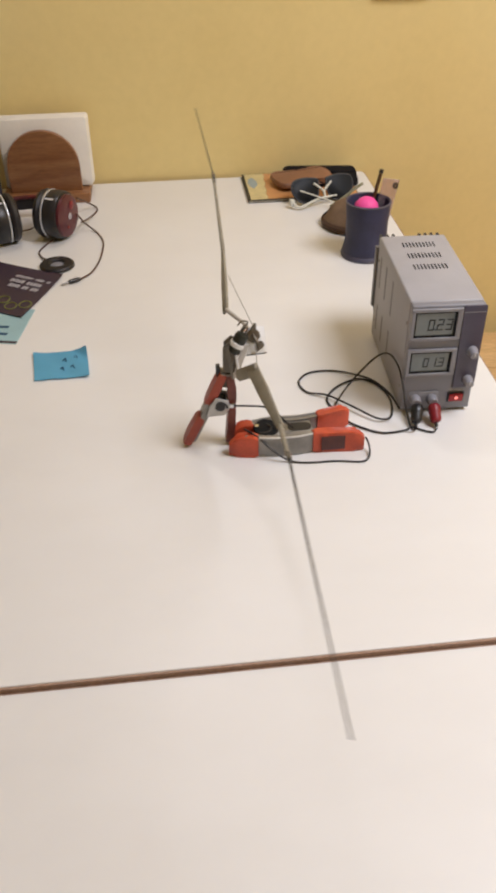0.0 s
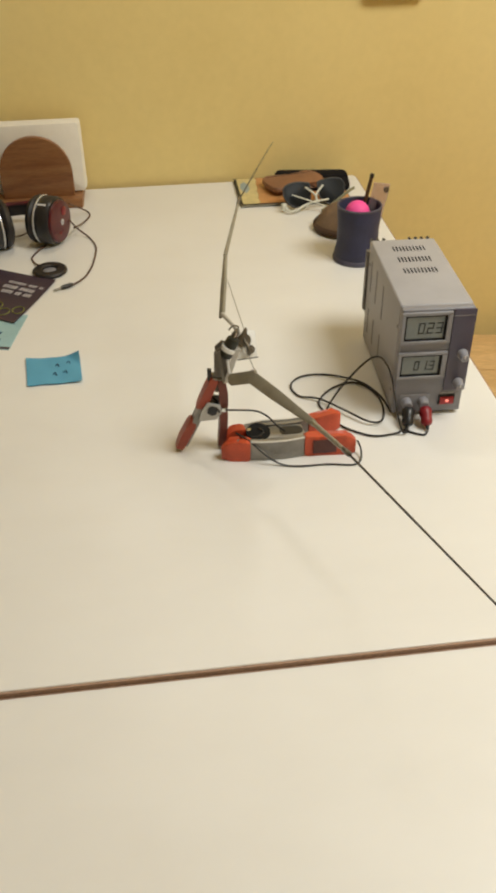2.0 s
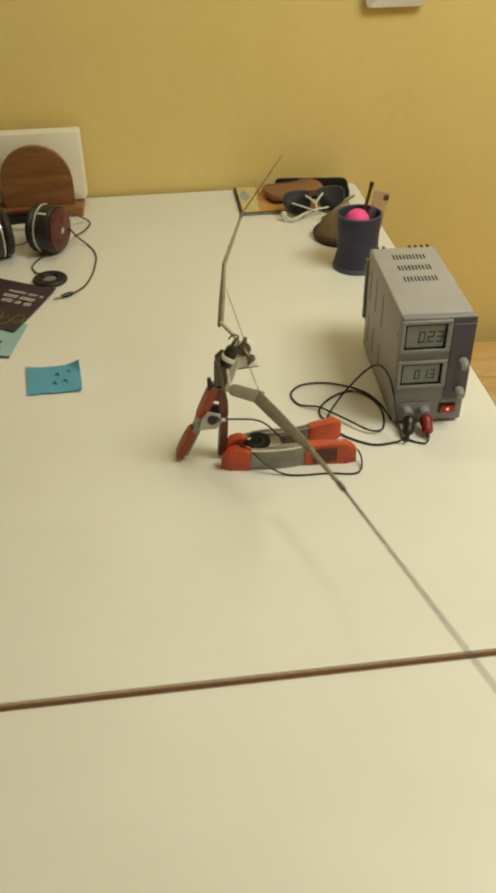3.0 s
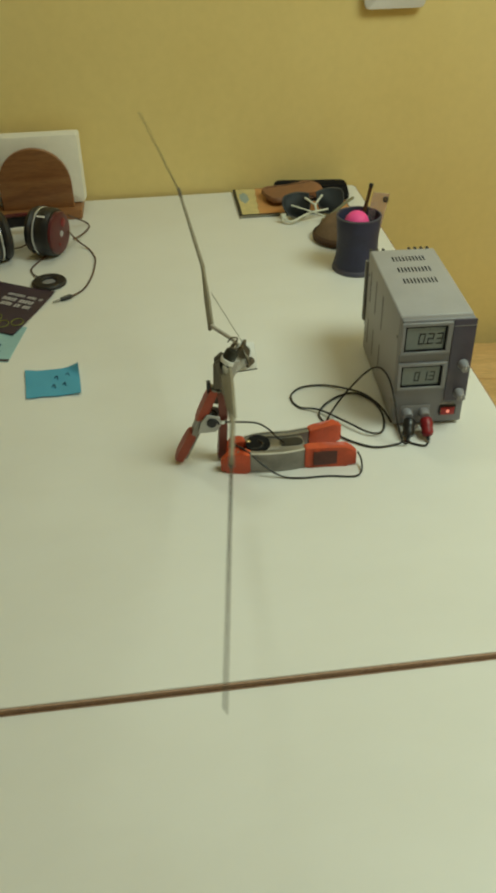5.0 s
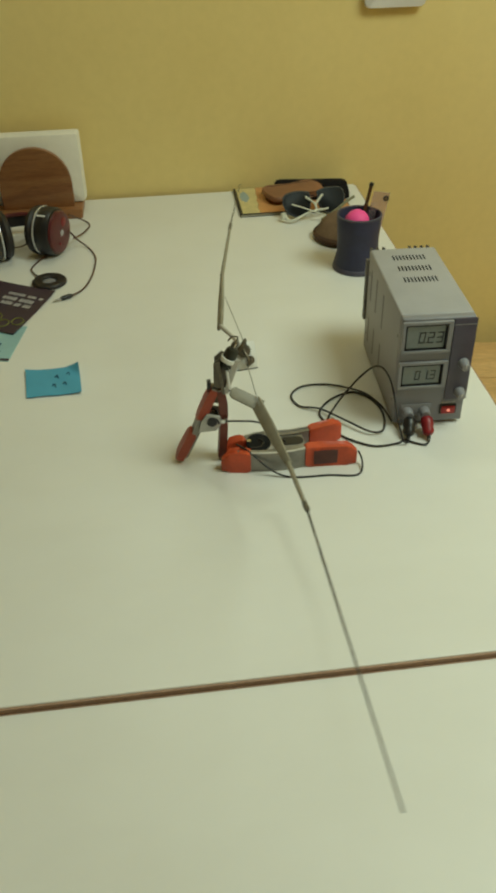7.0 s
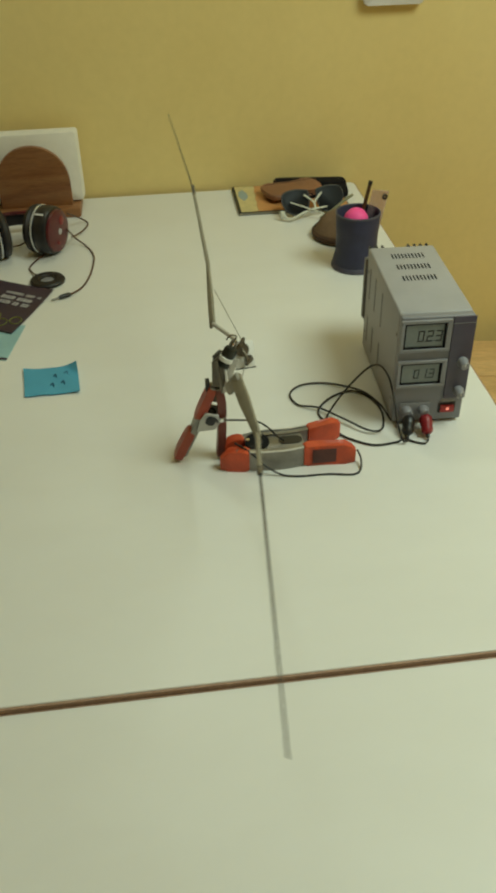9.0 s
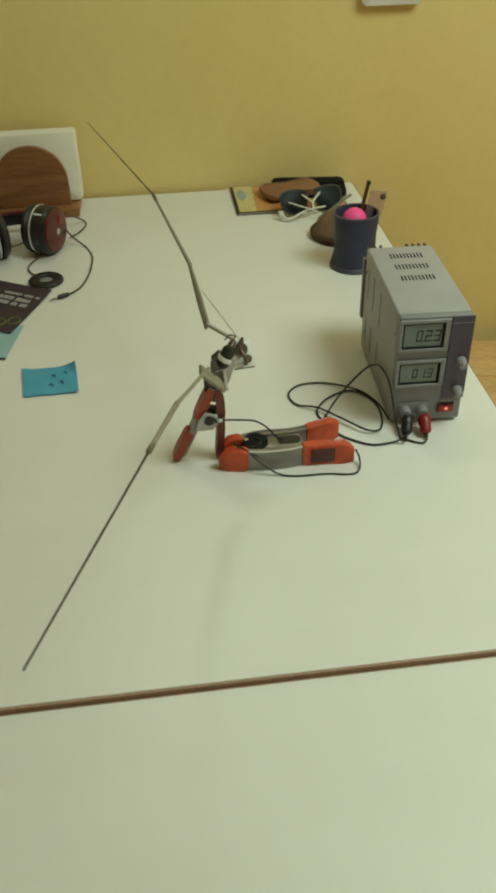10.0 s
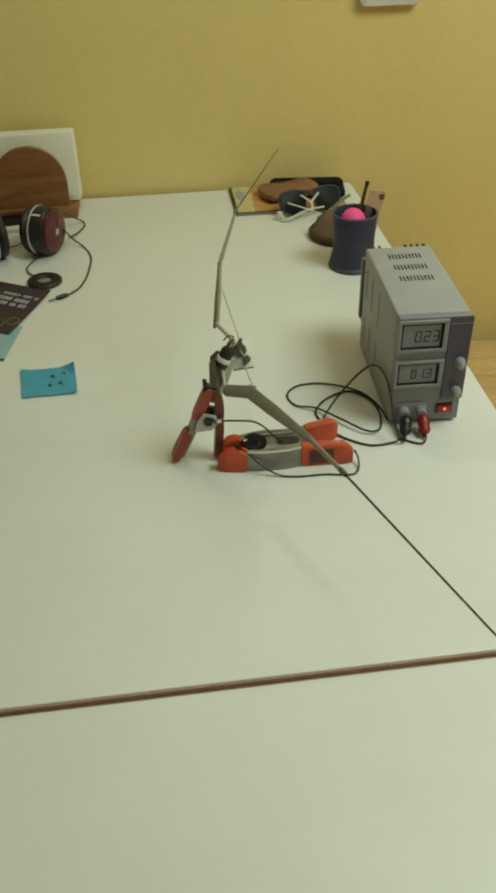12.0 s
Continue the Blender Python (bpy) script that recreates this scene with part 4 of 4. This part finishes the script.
def pen_cup():
    c = (0.3495, 1.381)
    t = thing("pen_cup", "dark blue round pen cup with a flared foot", "pen cup", pose(*c, 0))
    part("cup", lathe([(0, 0.004), (0.040, 0.004), (0.0415, 0.012), (0.0375, 0.030), (0.0370, 0.060), (0.0395, 0.098), (0.0385, 0.1005), (0.0370, 0.098), (0.0350, 0.060), (0.0350, 0.010), (0, 0.008)], 40), M_CUP, t, "dark blue leather-look body")
    part("foot", lathe([(0, 0), (0.0428, 0), (0.0440, 0.002), (0.0434, 0.006), (0.0412, 0.009), (0, 0.0035)], 40), M_CUPTRIM, t, "grey-blue flared foot")
    part("rim", lathe([(0.0372, 0.0978), (0.0400, 0.0985), (0.0402, 0.1010), (0.0380, 0.1022), (0.0366, 0.1005)], 40), M_CUPTRIM, t, "stitched rim")
    ball = thing("rubber_ball", "hot pink rubber ball on top of the pen cup", "ball", pose(c[0] - 0.006, c[1] - 0.010, 0.0895))
    b = bmesh.new()
    bmesh.ops.create_uvsphere(b, u_segments=28, v_segments=18, radius=0.0220)
    for v in b.verts:
        v.co += v.co.normalized() * noise.noise(v.co * 90) * 0.0004
    part("body", b, M_PINK, ball)
    part("seam", lathe([(0.0218, -0.0005), (0.0222, 0.0), (0.0218, 0.0005)], 32, Matrix.Rotation(radians(70), 4, "X")), M_PINK, ball)
    p = thing("pencil", "dark brown pencil standing in the pen cup", "pencil", along((c[0] - 0.004, c[1] + 0.012, 0.020), (c[0] + 0.023, c[1] + 0.016, 0.149)))
    turn = Matrix.Rotation(radians(90), 4, "Y")
    L = (Vector((0.027, 0.004, 0.129))).length
    part("shaft", lathe([(0, 0.012), (0.0036, 0.012), (0.0036, L - 0.006), (0, L - 0.006)], 6, turn), M_PENCIL, p, angle=20)
    part("cone", lathe([(0.0034, 0.0118), (0.0006, 0.001), (0, 0)], 12, turn), M_ARCH, p, "sharpened wood")
    part("end_cap", lathe([(0, L - 0.0058), (0.0038, L - 0.0058), (0.0036, L), (0, L + 0.0006)], 12, turn), M_SPINE, p, "dark end cap")
    s = thing("plastic_sleeve", "clear pinkish plastic sleeve standing in the pen cup", "sleeve", pose(c[0] + 0.0185, c[1] + 0.012, 0.012, ry=11, rz=6))
    part("sheet", block(-0.0155, 0.0155, -0.0009, 0.0009, 0.0, 0.122, 0.0004, 1), M_CLEAR, s, "thin clear plastic")
    part("eyelet", lathe([(0.0022, -0.002), (0.0048, -0.002), (0.0052, 0.0), (0.0048, 0.002), (0.0022, 0.002), (0.0022, -0.002)], 18, Matrix.Translation((0.0105, -0.0001, 0.1115)) @ Matrix.Rotation(radians(90), 4, "X")), M_SPRING, s, "dark metal eyelet")


# ---- the flapping wing mechanism ----
HUB = Vector((0.058, 0.845, 0.105))
ROOT_REAR = Vector([0.0631, 0.8467, 0.1477])
ROOT_FRONT = Vector([0.062, 0.8447, 0.1399])
AXIS = Vector((0.9650, 0.1461, 1.0)).normalized()
ROOT_HINGE = Vector((-0.26, 0.69, 0.67))
LENGTHS = [0.0666, 0.1206, 0.1697, 0.3060]
PERIOD = 4.3
# swing and lift of the four spar pieces: mean, then cosine and sine of the harmonics
SWING_REAR = [
    ([1.8258, 0.0859, -0.0291, 0.0267, -0.0257, -0.0063, 0.0109], [0.1352, -0.0787, 0.0045, -0.0038, 0.0063, 0.002, -0.0024]),
    ([1.7776, 0.0918, -0.0417, 0.0457, 0.0071, 0.0035, 0.0183], [0.2773, -0.0698, -0.0213, 0.0049, 0.0032, -0.0076, 0.0119]),
    ([1.7622, 0.2511, -0.0793, 0.0045, 0.0285, -0.0201, 0.0129], [0.2192, -0.0907, -0.022, -0.0219, 0.0044, -0.0162, 0.014]),
    ([1.6611, 0.2778, -0.1, 0.0305, -0.0049, 0.0135, 0.0025], [0.1003, -0.1652, -0.0123, 0.0289, -0.0306, -0.0307, 0.0314]),
]
SWING_FRONT = [
    ([-1.4354, -0.4855, 0.1866, -0.1799, -0.0711, 0.0702, 0.0085, 0.01, -0.0035], [0.042, -0.1006, -0.1274, -0.0057, -0.0238, -0.0217, -0.0292, 0.0002, -0.0034]),
    ([-1.5039, -0.3196, 0.0091, -0.0475, 0.0079, -0.0282, 0.0205, -0.0016, 0.0076], [0.0496, -0.1312, -0.0234, 0.039, 0.0058, -0.0309, -0.0155, -0.0009, -0.0012]),
    ([-1.8258, -0.0155, -0.0011, 0.0186, -0.0212, -0.0025, -0.0162, -0.013, 0.0038], [0.1693, -0.0705, 0.006, -0.0151, 0.0322, -0.0107, 0.0036, -0.0071, -0.0058]),
    ([-1.6456, -0.1953, -0.0002, 0.0216, 0.0162, -0.0195, -0.0119, 0.0104, 0.0081, -0.005, 0.0009], [0.0708, -0.0423, -0.0107, 0.0443, 0.0039, -0.0219, -0.0094, -0.0176, -0.0129, -0.0038, -0.0061]),
]
SLOW_FROM = 3.567
CRANK_REAR = Vector((0.0865, 0.852, 0.160))
CRANK_FRONT = Vector((0.0870, 0.838, 0.142))
REAR_PIVOT = Vector((0.0770, 0.8520, 0.1660))
FRONT_PIVOT = Vector((0.0625, 0.800, 0.1305))


def beat(t):
    """Where the wing beat stands at t seconds: full speed first, slowed down afterwards."""
    return 3.189 + 8.1486 * t if t < SLOW_FROM else 1.00944 * t - 5.7439


def joints(t, root, table):
    """The joints of one wing, root to tip."""
    w = 2 * math.pi * beat(t) / PERIOD
    base = [1.0] + [f(k * w) for k in (1, 2, 3, 4, 5) for f in (math.cos, math.sin)]
    e1 = (Vector((1, 0, 0)) - AXIS * AXIS.x).normalized()
    e2 = AXIS.cross(e1)
    out = [root.copy()]
    for length, (swing, lift) in zip(LENGTHS, table):
        a = sum(c * b for c, b in zip(swing, base))
        e = sum(c * b for c, b in zip(lift, base))
        out.append(out[-1] + length * (math.cos(e) * (math.cos(a) * e1 + math.sin(a) * e2) + math.sin(e) * AXIS))
    return out


MOVING = []


def blade(a, b, hinge=AXIS):
    """A piece from a to b whose broad side lies along the hinge."""
    x = (b - a).normalized()
    z = x.cross(hinge).normalized()
    y = z.cross(x)
    m = Matrix((x, y, z)).transposed().to_4x4()
    m.translation = a
    return m


def wing(t, rear):
    """One wing: root arm, flat inner spar, tapering outer spar and thin tip rod, each a rigid piece."""
    L = LENGTHS
    if rear:
        arm = part("root_arm", tube([(0.0, 0, 0), (0.032, 0, 0), (0.0645, 0, 0)], [0.0028, 0.0024], 10), M_PALE, t, "pale glass-fibre root arm")
        w = 0.0040
    else:
        w = 0.0074
        arm = part("root_arm", prism([(-0.007, -w), (0.030, -w * 0.95), (0.034, -w * 0.5), (0.034, w * 0.5), (0.030, w * 0.95), (-0.007, w)], -0.0023, 0.0023, 0.0010), M_TUBE, t, "flat grey root arm")
        a, b = ROOT_FRONT - HUB, FRONT_PIVOT - HUB
        part("root_link", tube([a, a * 0.5 + b * 0.5, b], 0.0018, 8), M_PALE, t, "pale strip to the wing root")
    shape = [(-0.006, -w), (L[1] * 0.4, -w * 0.92), (L[1] + 0.004, -w * 0.48), (L[1] + 0.004, w * 0.48), (L[1] * 0.4, w * 0.92), (-0.006, w)]
    inner = part("inner_spar", prism(shape, -0.0020, 0.0020, 0.0009), M_TUBE, t, "flat grey inner spar")
    if rear:
        part("hinge", lathe([(0, -0.003), (0.0026, -0.003), (0.0028, 0), (0.0026, 0.003), (0, 0.003)], 12), M_BRASS, inner)
    outer = part("outer_spar", tube([(-0.004, 0, 0), (L[2] * 0.5, 0, 0), (L[2] + 0.003, 0, 0)], [0.0028, 0.0019], 10), M_TUBE, t, "tapering grey outer spar")
    part("binding", lathe([(0.0018, -0.012), (0.0025, -0.010), (0.0025, 0.010), (0.0014, 0.014)], 12, Matrix.Translation((L[2] - 0.006, 0, 0)) @ Matrix.Rotation(radians(90), 4, "Y")), M_ROD, outer, "dark thread binding")
    tip = part("tip_rod", tube([(-0.01, 0, 0), (L[3] * 0.5, 0, 0), (L[3], 0, 0)], [0.0011, 0.0006], 8), M_TIP, t, "thin dark carbon tip rod")
    rod = part("push_rod", tube([(0, 0, 0), (0.05, 0, 0), (0.122 if rear else 0.062, 0, 0)], 0.00055, 6), M_WIRE, t, "thin wire push rod")
    MOVING.append((rear, arm, inner, outer, tip, rod))


def flapping_model():
    t = thing("flapping_wing_model", "bare flapping wing mechanism with two long jointed spars", "flapping model", Matrix.Translation(HUB))

    def at(x, y, z):
        return Vector((x, y, z)) - HUB

    fus = part("frame_stick", tube([at(0.0490, 0.845, 0.088), at(0.0560, 0.845, 0.130), at(0.0760, 0.846, 0.168)], [0.0055, 0.0040], 8), M_FRAME, t, "grey frame stick gripped by the clamp")
    part("side_plate", prism([(-0.010, -0.012), (0.006, -0.014), (0.010, 0.020), (0.0, 0.030), (-0.009, 0.022)], -0.0012, 0.0012, 0.0004, Matrix.Translation(at(0.0560, 0.8385, 0.124)) @ Matrix.Rotation(radians(90), 4, "X")), M_FRAME, t, "brown-grey side plate")
    part("side_plate", prism([(-0.008, -0.016), (0.007, -0.012), (0.012, 0.018), (0.0, 0.026), (-0.009, 0.018)], -0.0012, 0.0012, 0.0004, Matrix.Translation(at(0.0580, 0.8520, 0.128)) @ Matrix.Rotation(radians(90), 4, "X")), M_FRAME, t, "brown-grey side plate")
    mm = along(at(0.0590, 0.838, 0.139), at(0.0760, 0.841, 0.170)) @ Matrix.Rotation(radians(90), 4, "Y")
    mot = part("motor", lathe([(0, 0), (0.0062, 0), (0.0080, 0.002), (0.0082, 0.022), (0.0070, 0.026), (0.004, 0.027), (0, 0.027)], 20, mm), M_MOTOR, t, "small dark motor")
    part("band", lathe([(0.0084, 0.0085), (0.0092, 0.009), (0.0092, 0.0140), (0.0084, 0.0145)], 20, mm), M_GEAR, mot, "white binding tape")
    part("shaft", lathe([(0, 0.0272), (0.001, 0.0272), (0.001, 0.036), (0, 0.036)], 8, mm), M_CHROME, mot)
    # white gearbox plate with its gears, crank wires and bolts
    gp = Matrix.Translation(at(0.0865, 0.8480, 0.1475)) @ Matrix.Rotation(radians(8), 4, "Z") @ Matrix.Rotation(radians(64), 4, "X")
    plate = part("gear_plate", prism(round_rect(0.0255, 0.0330, 0.004), -0.0012, 0.0012, 0.0004, gp), M_GEAR, t, "white nylon gear plate")
    part("plate_edge", block(-0.0125, 0.0125, -0.0172, -0.0160, -0.0020, 0.0020), M_MOTOR, plate, "dark lower edge", m=gp)
    for x, y, r in ((-0.002, 0.006, 0.0085), (0.005, -0.006, 0.0050)):
        bm = bmesh.new()
        n = 18
        out = []
        for i in range(n * 4):
            a = 2 * math.pi * i / (n * 4)
            rr = r * (1.0 if i % 4 in (0, 1) else 0.88)
            out.append((x + rr * math.cos(a), y + rr * math.sin(a)))
        part("gear", prism(out, 0.0014, 0.0040, 0, gp, bm), M_BRASS, plate)
        part("bolt", lathe([(0, 0.0042), (0.0019, 0.0042), (0.0016, 0.0062), (0, 0.0068)], 10, gp @ Matrix.Translation((x, y, 0))), M_BRASS, plate)
    part("crank_arm", tube([at(0.084, 0.842, 0.156), at(0.088, 0.839, 0.150), at(0.090, 0.8375, 0.142), at(0.0875, 0.838, 0.139)], 0.0019, 7), M_BRASS, t, "bent metal crank")
    part("crank_arm", tube([at(0.082, 0.846, 0.162), at(0.0865, 0.850, 0.168), at(0.0865, 0.852, 0.160)], 0.0018, 7), M_BRASS, t, "bent metal crank")
    part("wire_loop", tube([at(0.066, 0.846, 0.170), at(0.071, 0.846, 0.1755), at(0.0770, 0.846, 0.1745), at(0.077, 0.846, 0.171), at(0.070, 0.846, 0.164)], 0.0009, 6), M_BRASS, t, "bent wire loop")
    part("wire_loop", tube([at(0.0715, 0.840, 0.163), at(0.0695, 0.838, 0.169), at(0.0735, 0.839, 0.172), at(0.0770, 0.841, 0.168)], 0.0010, 6), M_BRASS, t, "bent wire loop")
    part("bracket", prism([(-0.003, 0.022), (0.003, 0.024), (0.002, -0.020), (-0.0015, -0.022)], -0.001, 0.001, 0.0003, Matrix.Translation(at(0.0545, 0.8345, 0.1255)) @ Matrix.Rotation(radians(90), 4, "X") @ Matrix.Rotation(radians(8), 4, "Z")), M_FRAME, t, "grey bracket strip")
    part("bracket", prism([(-0.004, 0.026), (0.004, 0.028), (0.003, -0.020), (-0.002, -0.022)], -0.001, 0.001, 0.0003, Matrix.Translation(at(0.0660, 0.8345, 0.1245)) @ Matrix.Rotation(radians(90), 4, "X") @ Matrix.Rotation(radians(-18), 4, "Z")), M_PALE, t, "pale bracket strip")
    part("connector", block(-0.0025, 0.0025, -0.003, 0.003, -0.008, 0.008, 0.0008), M_BLACK, t, "small black connector", m=Matrix.Translation(at(0.0405, 0.843, 0.112)))
    wing(t, True)
    wing(t, False)


# ---- build ----
room()
desk_table("desk_table", "white laminate desk with a brown edge band against the wall", -1.16, TABLE_RIGHT, SEAM - 0.0075, TABLE_BACK, 0.0, 0.010, ((-1.1, 0.56), (0.38, 0.56), (-1.1, 1.74), (0.38, 1.74)), (0.0075, 0))
desk_table("desk_table", "second white laminate desk standing slightly lower before the first", -1.16, TABLE_RIGHT, -0.80, SEAM - 0.0123, -0.006, 0.006, ((-1.1, -0.74), (0.38, -0.74), (-1.1, 0.42), (0.38, 0.42)), (0, 0.0075))
bench()
wall_switch()
power_supply()
lying_clamp()
standing_clamp()
flapping_model()
napkin_holder()
dark_case()
headphones()
headphone_cable()
round_disc()
leaflets()
sticky_note()
booklet()
pouches()
sunglasses()
felt_cap()
pen_cup()
banana_plug(M_BLACK, "black banana plug hanging from the power supply", (0.3045, 0.8655, 0.0225), (0.2985, 0.845, 0.0065))
banana_plug(M_REDP, "red banana plug hanging from the power supply", (0.3265, 0.8645, 0.0225), (0.3255, 0.844, 0.0065))
cable("power_lead", "thin black lead looping up beside the power supply", [(0.2970, 0.839, 0.0025), (0.2895, 0.836, 0.008), (0.2835, 0.847, 0.030), (0.2830, 0.869, 0.051), (0.2830, 0.900, 0.064), (0.2810, 0.943, 0.057), (0.2710, 0.973, 0.032), (0.2350, 0.950, 0.012), (0.2080, 0.914, 0.0055), (0.1965, 0.888, 0.0055)])
cable("power_lead", "thin black lead running from the red plug to the clamp", [(0.3252, 0.838, 0.0025), (0.318, 0.832, 0.0018), (0.305, 0.838, 0.0018), (0.294, 0.846, 0.0018), (0.2830, 0.840, 0.0018), (0.2520, 0.838, 0.002), (0.2240, 0.856, 0.002), (0.2090, 0.872, 0.003), (0.2010, 0.879, 0.006)])
cable("power_lead", "thin black lead lying in wide loops on the desk", [(0.1995, 0.896, 0.002), (0.195, 0.925, 0.002), (0.218, 0.955, 0.002), (0.252, 0.968, 0.002), (0.274, 0.945, 0.002), (0.281, 0.910, 0.002), (0.272, 0.872, 0.002), (0.252, 0.866, 0.0055), (0.2250, 0.893, 0.0075), (0.196, 0.928, 0.0055), (0.170, 0.944, 0.002), (0.163, 0.972, 0.002), (0.182, 0.993, 0.002), (0.216, 0.994, 0.002), (0.246, 0.975, 0.005), (0.268, 0.955, 0.0055), (0.284, 0.925, 0.002), (0.288, 0.890, 0.002)])
cable("motor_lead", "thin black lead from the mechanism into the lying clamp", [(0.0580, 0.8315, 0.066), (0.0760, 0.829, 0.066), (0.0960, 0.827, 0.064), (0.1100, 0.826, 0.055), (0.1220, 0.826, 0.040), (0.1320, 0.829, 0.0285)], 0.0012)
cable("motor_lead", "thin black lead curving round the lying clamp on the desk", [(0.0700, 0.8290, 0.0310), (0.0850, 0.8130, 0.0290), (0.1030, 0.8010, 0.0150), (0.1230, 0.7940, 0.0030), (0.1450, 0.7890, 0.0015), (0.1820, 0.7880, 0.0015), (0.2120, 0.7830, 0.0015), (0.2235, 0.7900, 0.0020), (0.2270, 0.8050, 0.0080), (0.2230, 0.8110, 0.0180)], 0.0012)


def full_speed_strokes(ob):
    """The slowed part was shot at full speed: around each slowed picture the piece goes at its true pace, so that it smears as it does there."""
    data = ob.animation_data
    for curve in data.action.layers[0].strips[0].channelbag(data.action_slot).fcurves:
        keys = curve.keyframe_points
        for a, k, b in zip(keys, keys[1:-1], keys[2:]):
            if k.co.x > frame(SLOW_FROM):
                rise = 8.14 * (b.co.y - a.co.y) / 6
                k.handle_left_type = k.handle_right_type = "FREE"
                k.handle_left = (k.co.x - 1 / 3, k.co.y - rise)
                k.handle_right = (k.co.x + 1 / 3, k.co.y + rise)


def motions():
    times = [i / FPS for i in range(361)]
    for rear, arm, inner, outer, tip, rod in MOVING:
        rows = [[], [], [], [], []]
        for t in times:
            j = [q - HUB for q in joints(t, ROOT_REAR if rear else ROOT_FRONT, SWING_REAR if rear else SWING_FRONT)]
            for k in range(4):
                rows[k].append((t, blade(j[k], j[k + 1])))
            if rear:
                rows[0][-1] = (t, blade(j[1], REAR_PIVOT - HUB))
            else:
                rows[0][-1] = (t, blade(j[1], FRONT_PIVOT - HUB, ROOT_HINGE))
            crank = (CRANK_REAR if rear else CRANK_FRONT) - HUB
            goal = j[1] * 0.30 + j[2] * 0.70 if rear else j[1] * 0.85 + j[2] * 0.15
            rows[4].append((t, along(crank, goal)))
        for ob, r in zip((arm, inner, outer, tip, rod), rows):
            walk(ob, r)
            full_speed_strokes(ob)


motions()
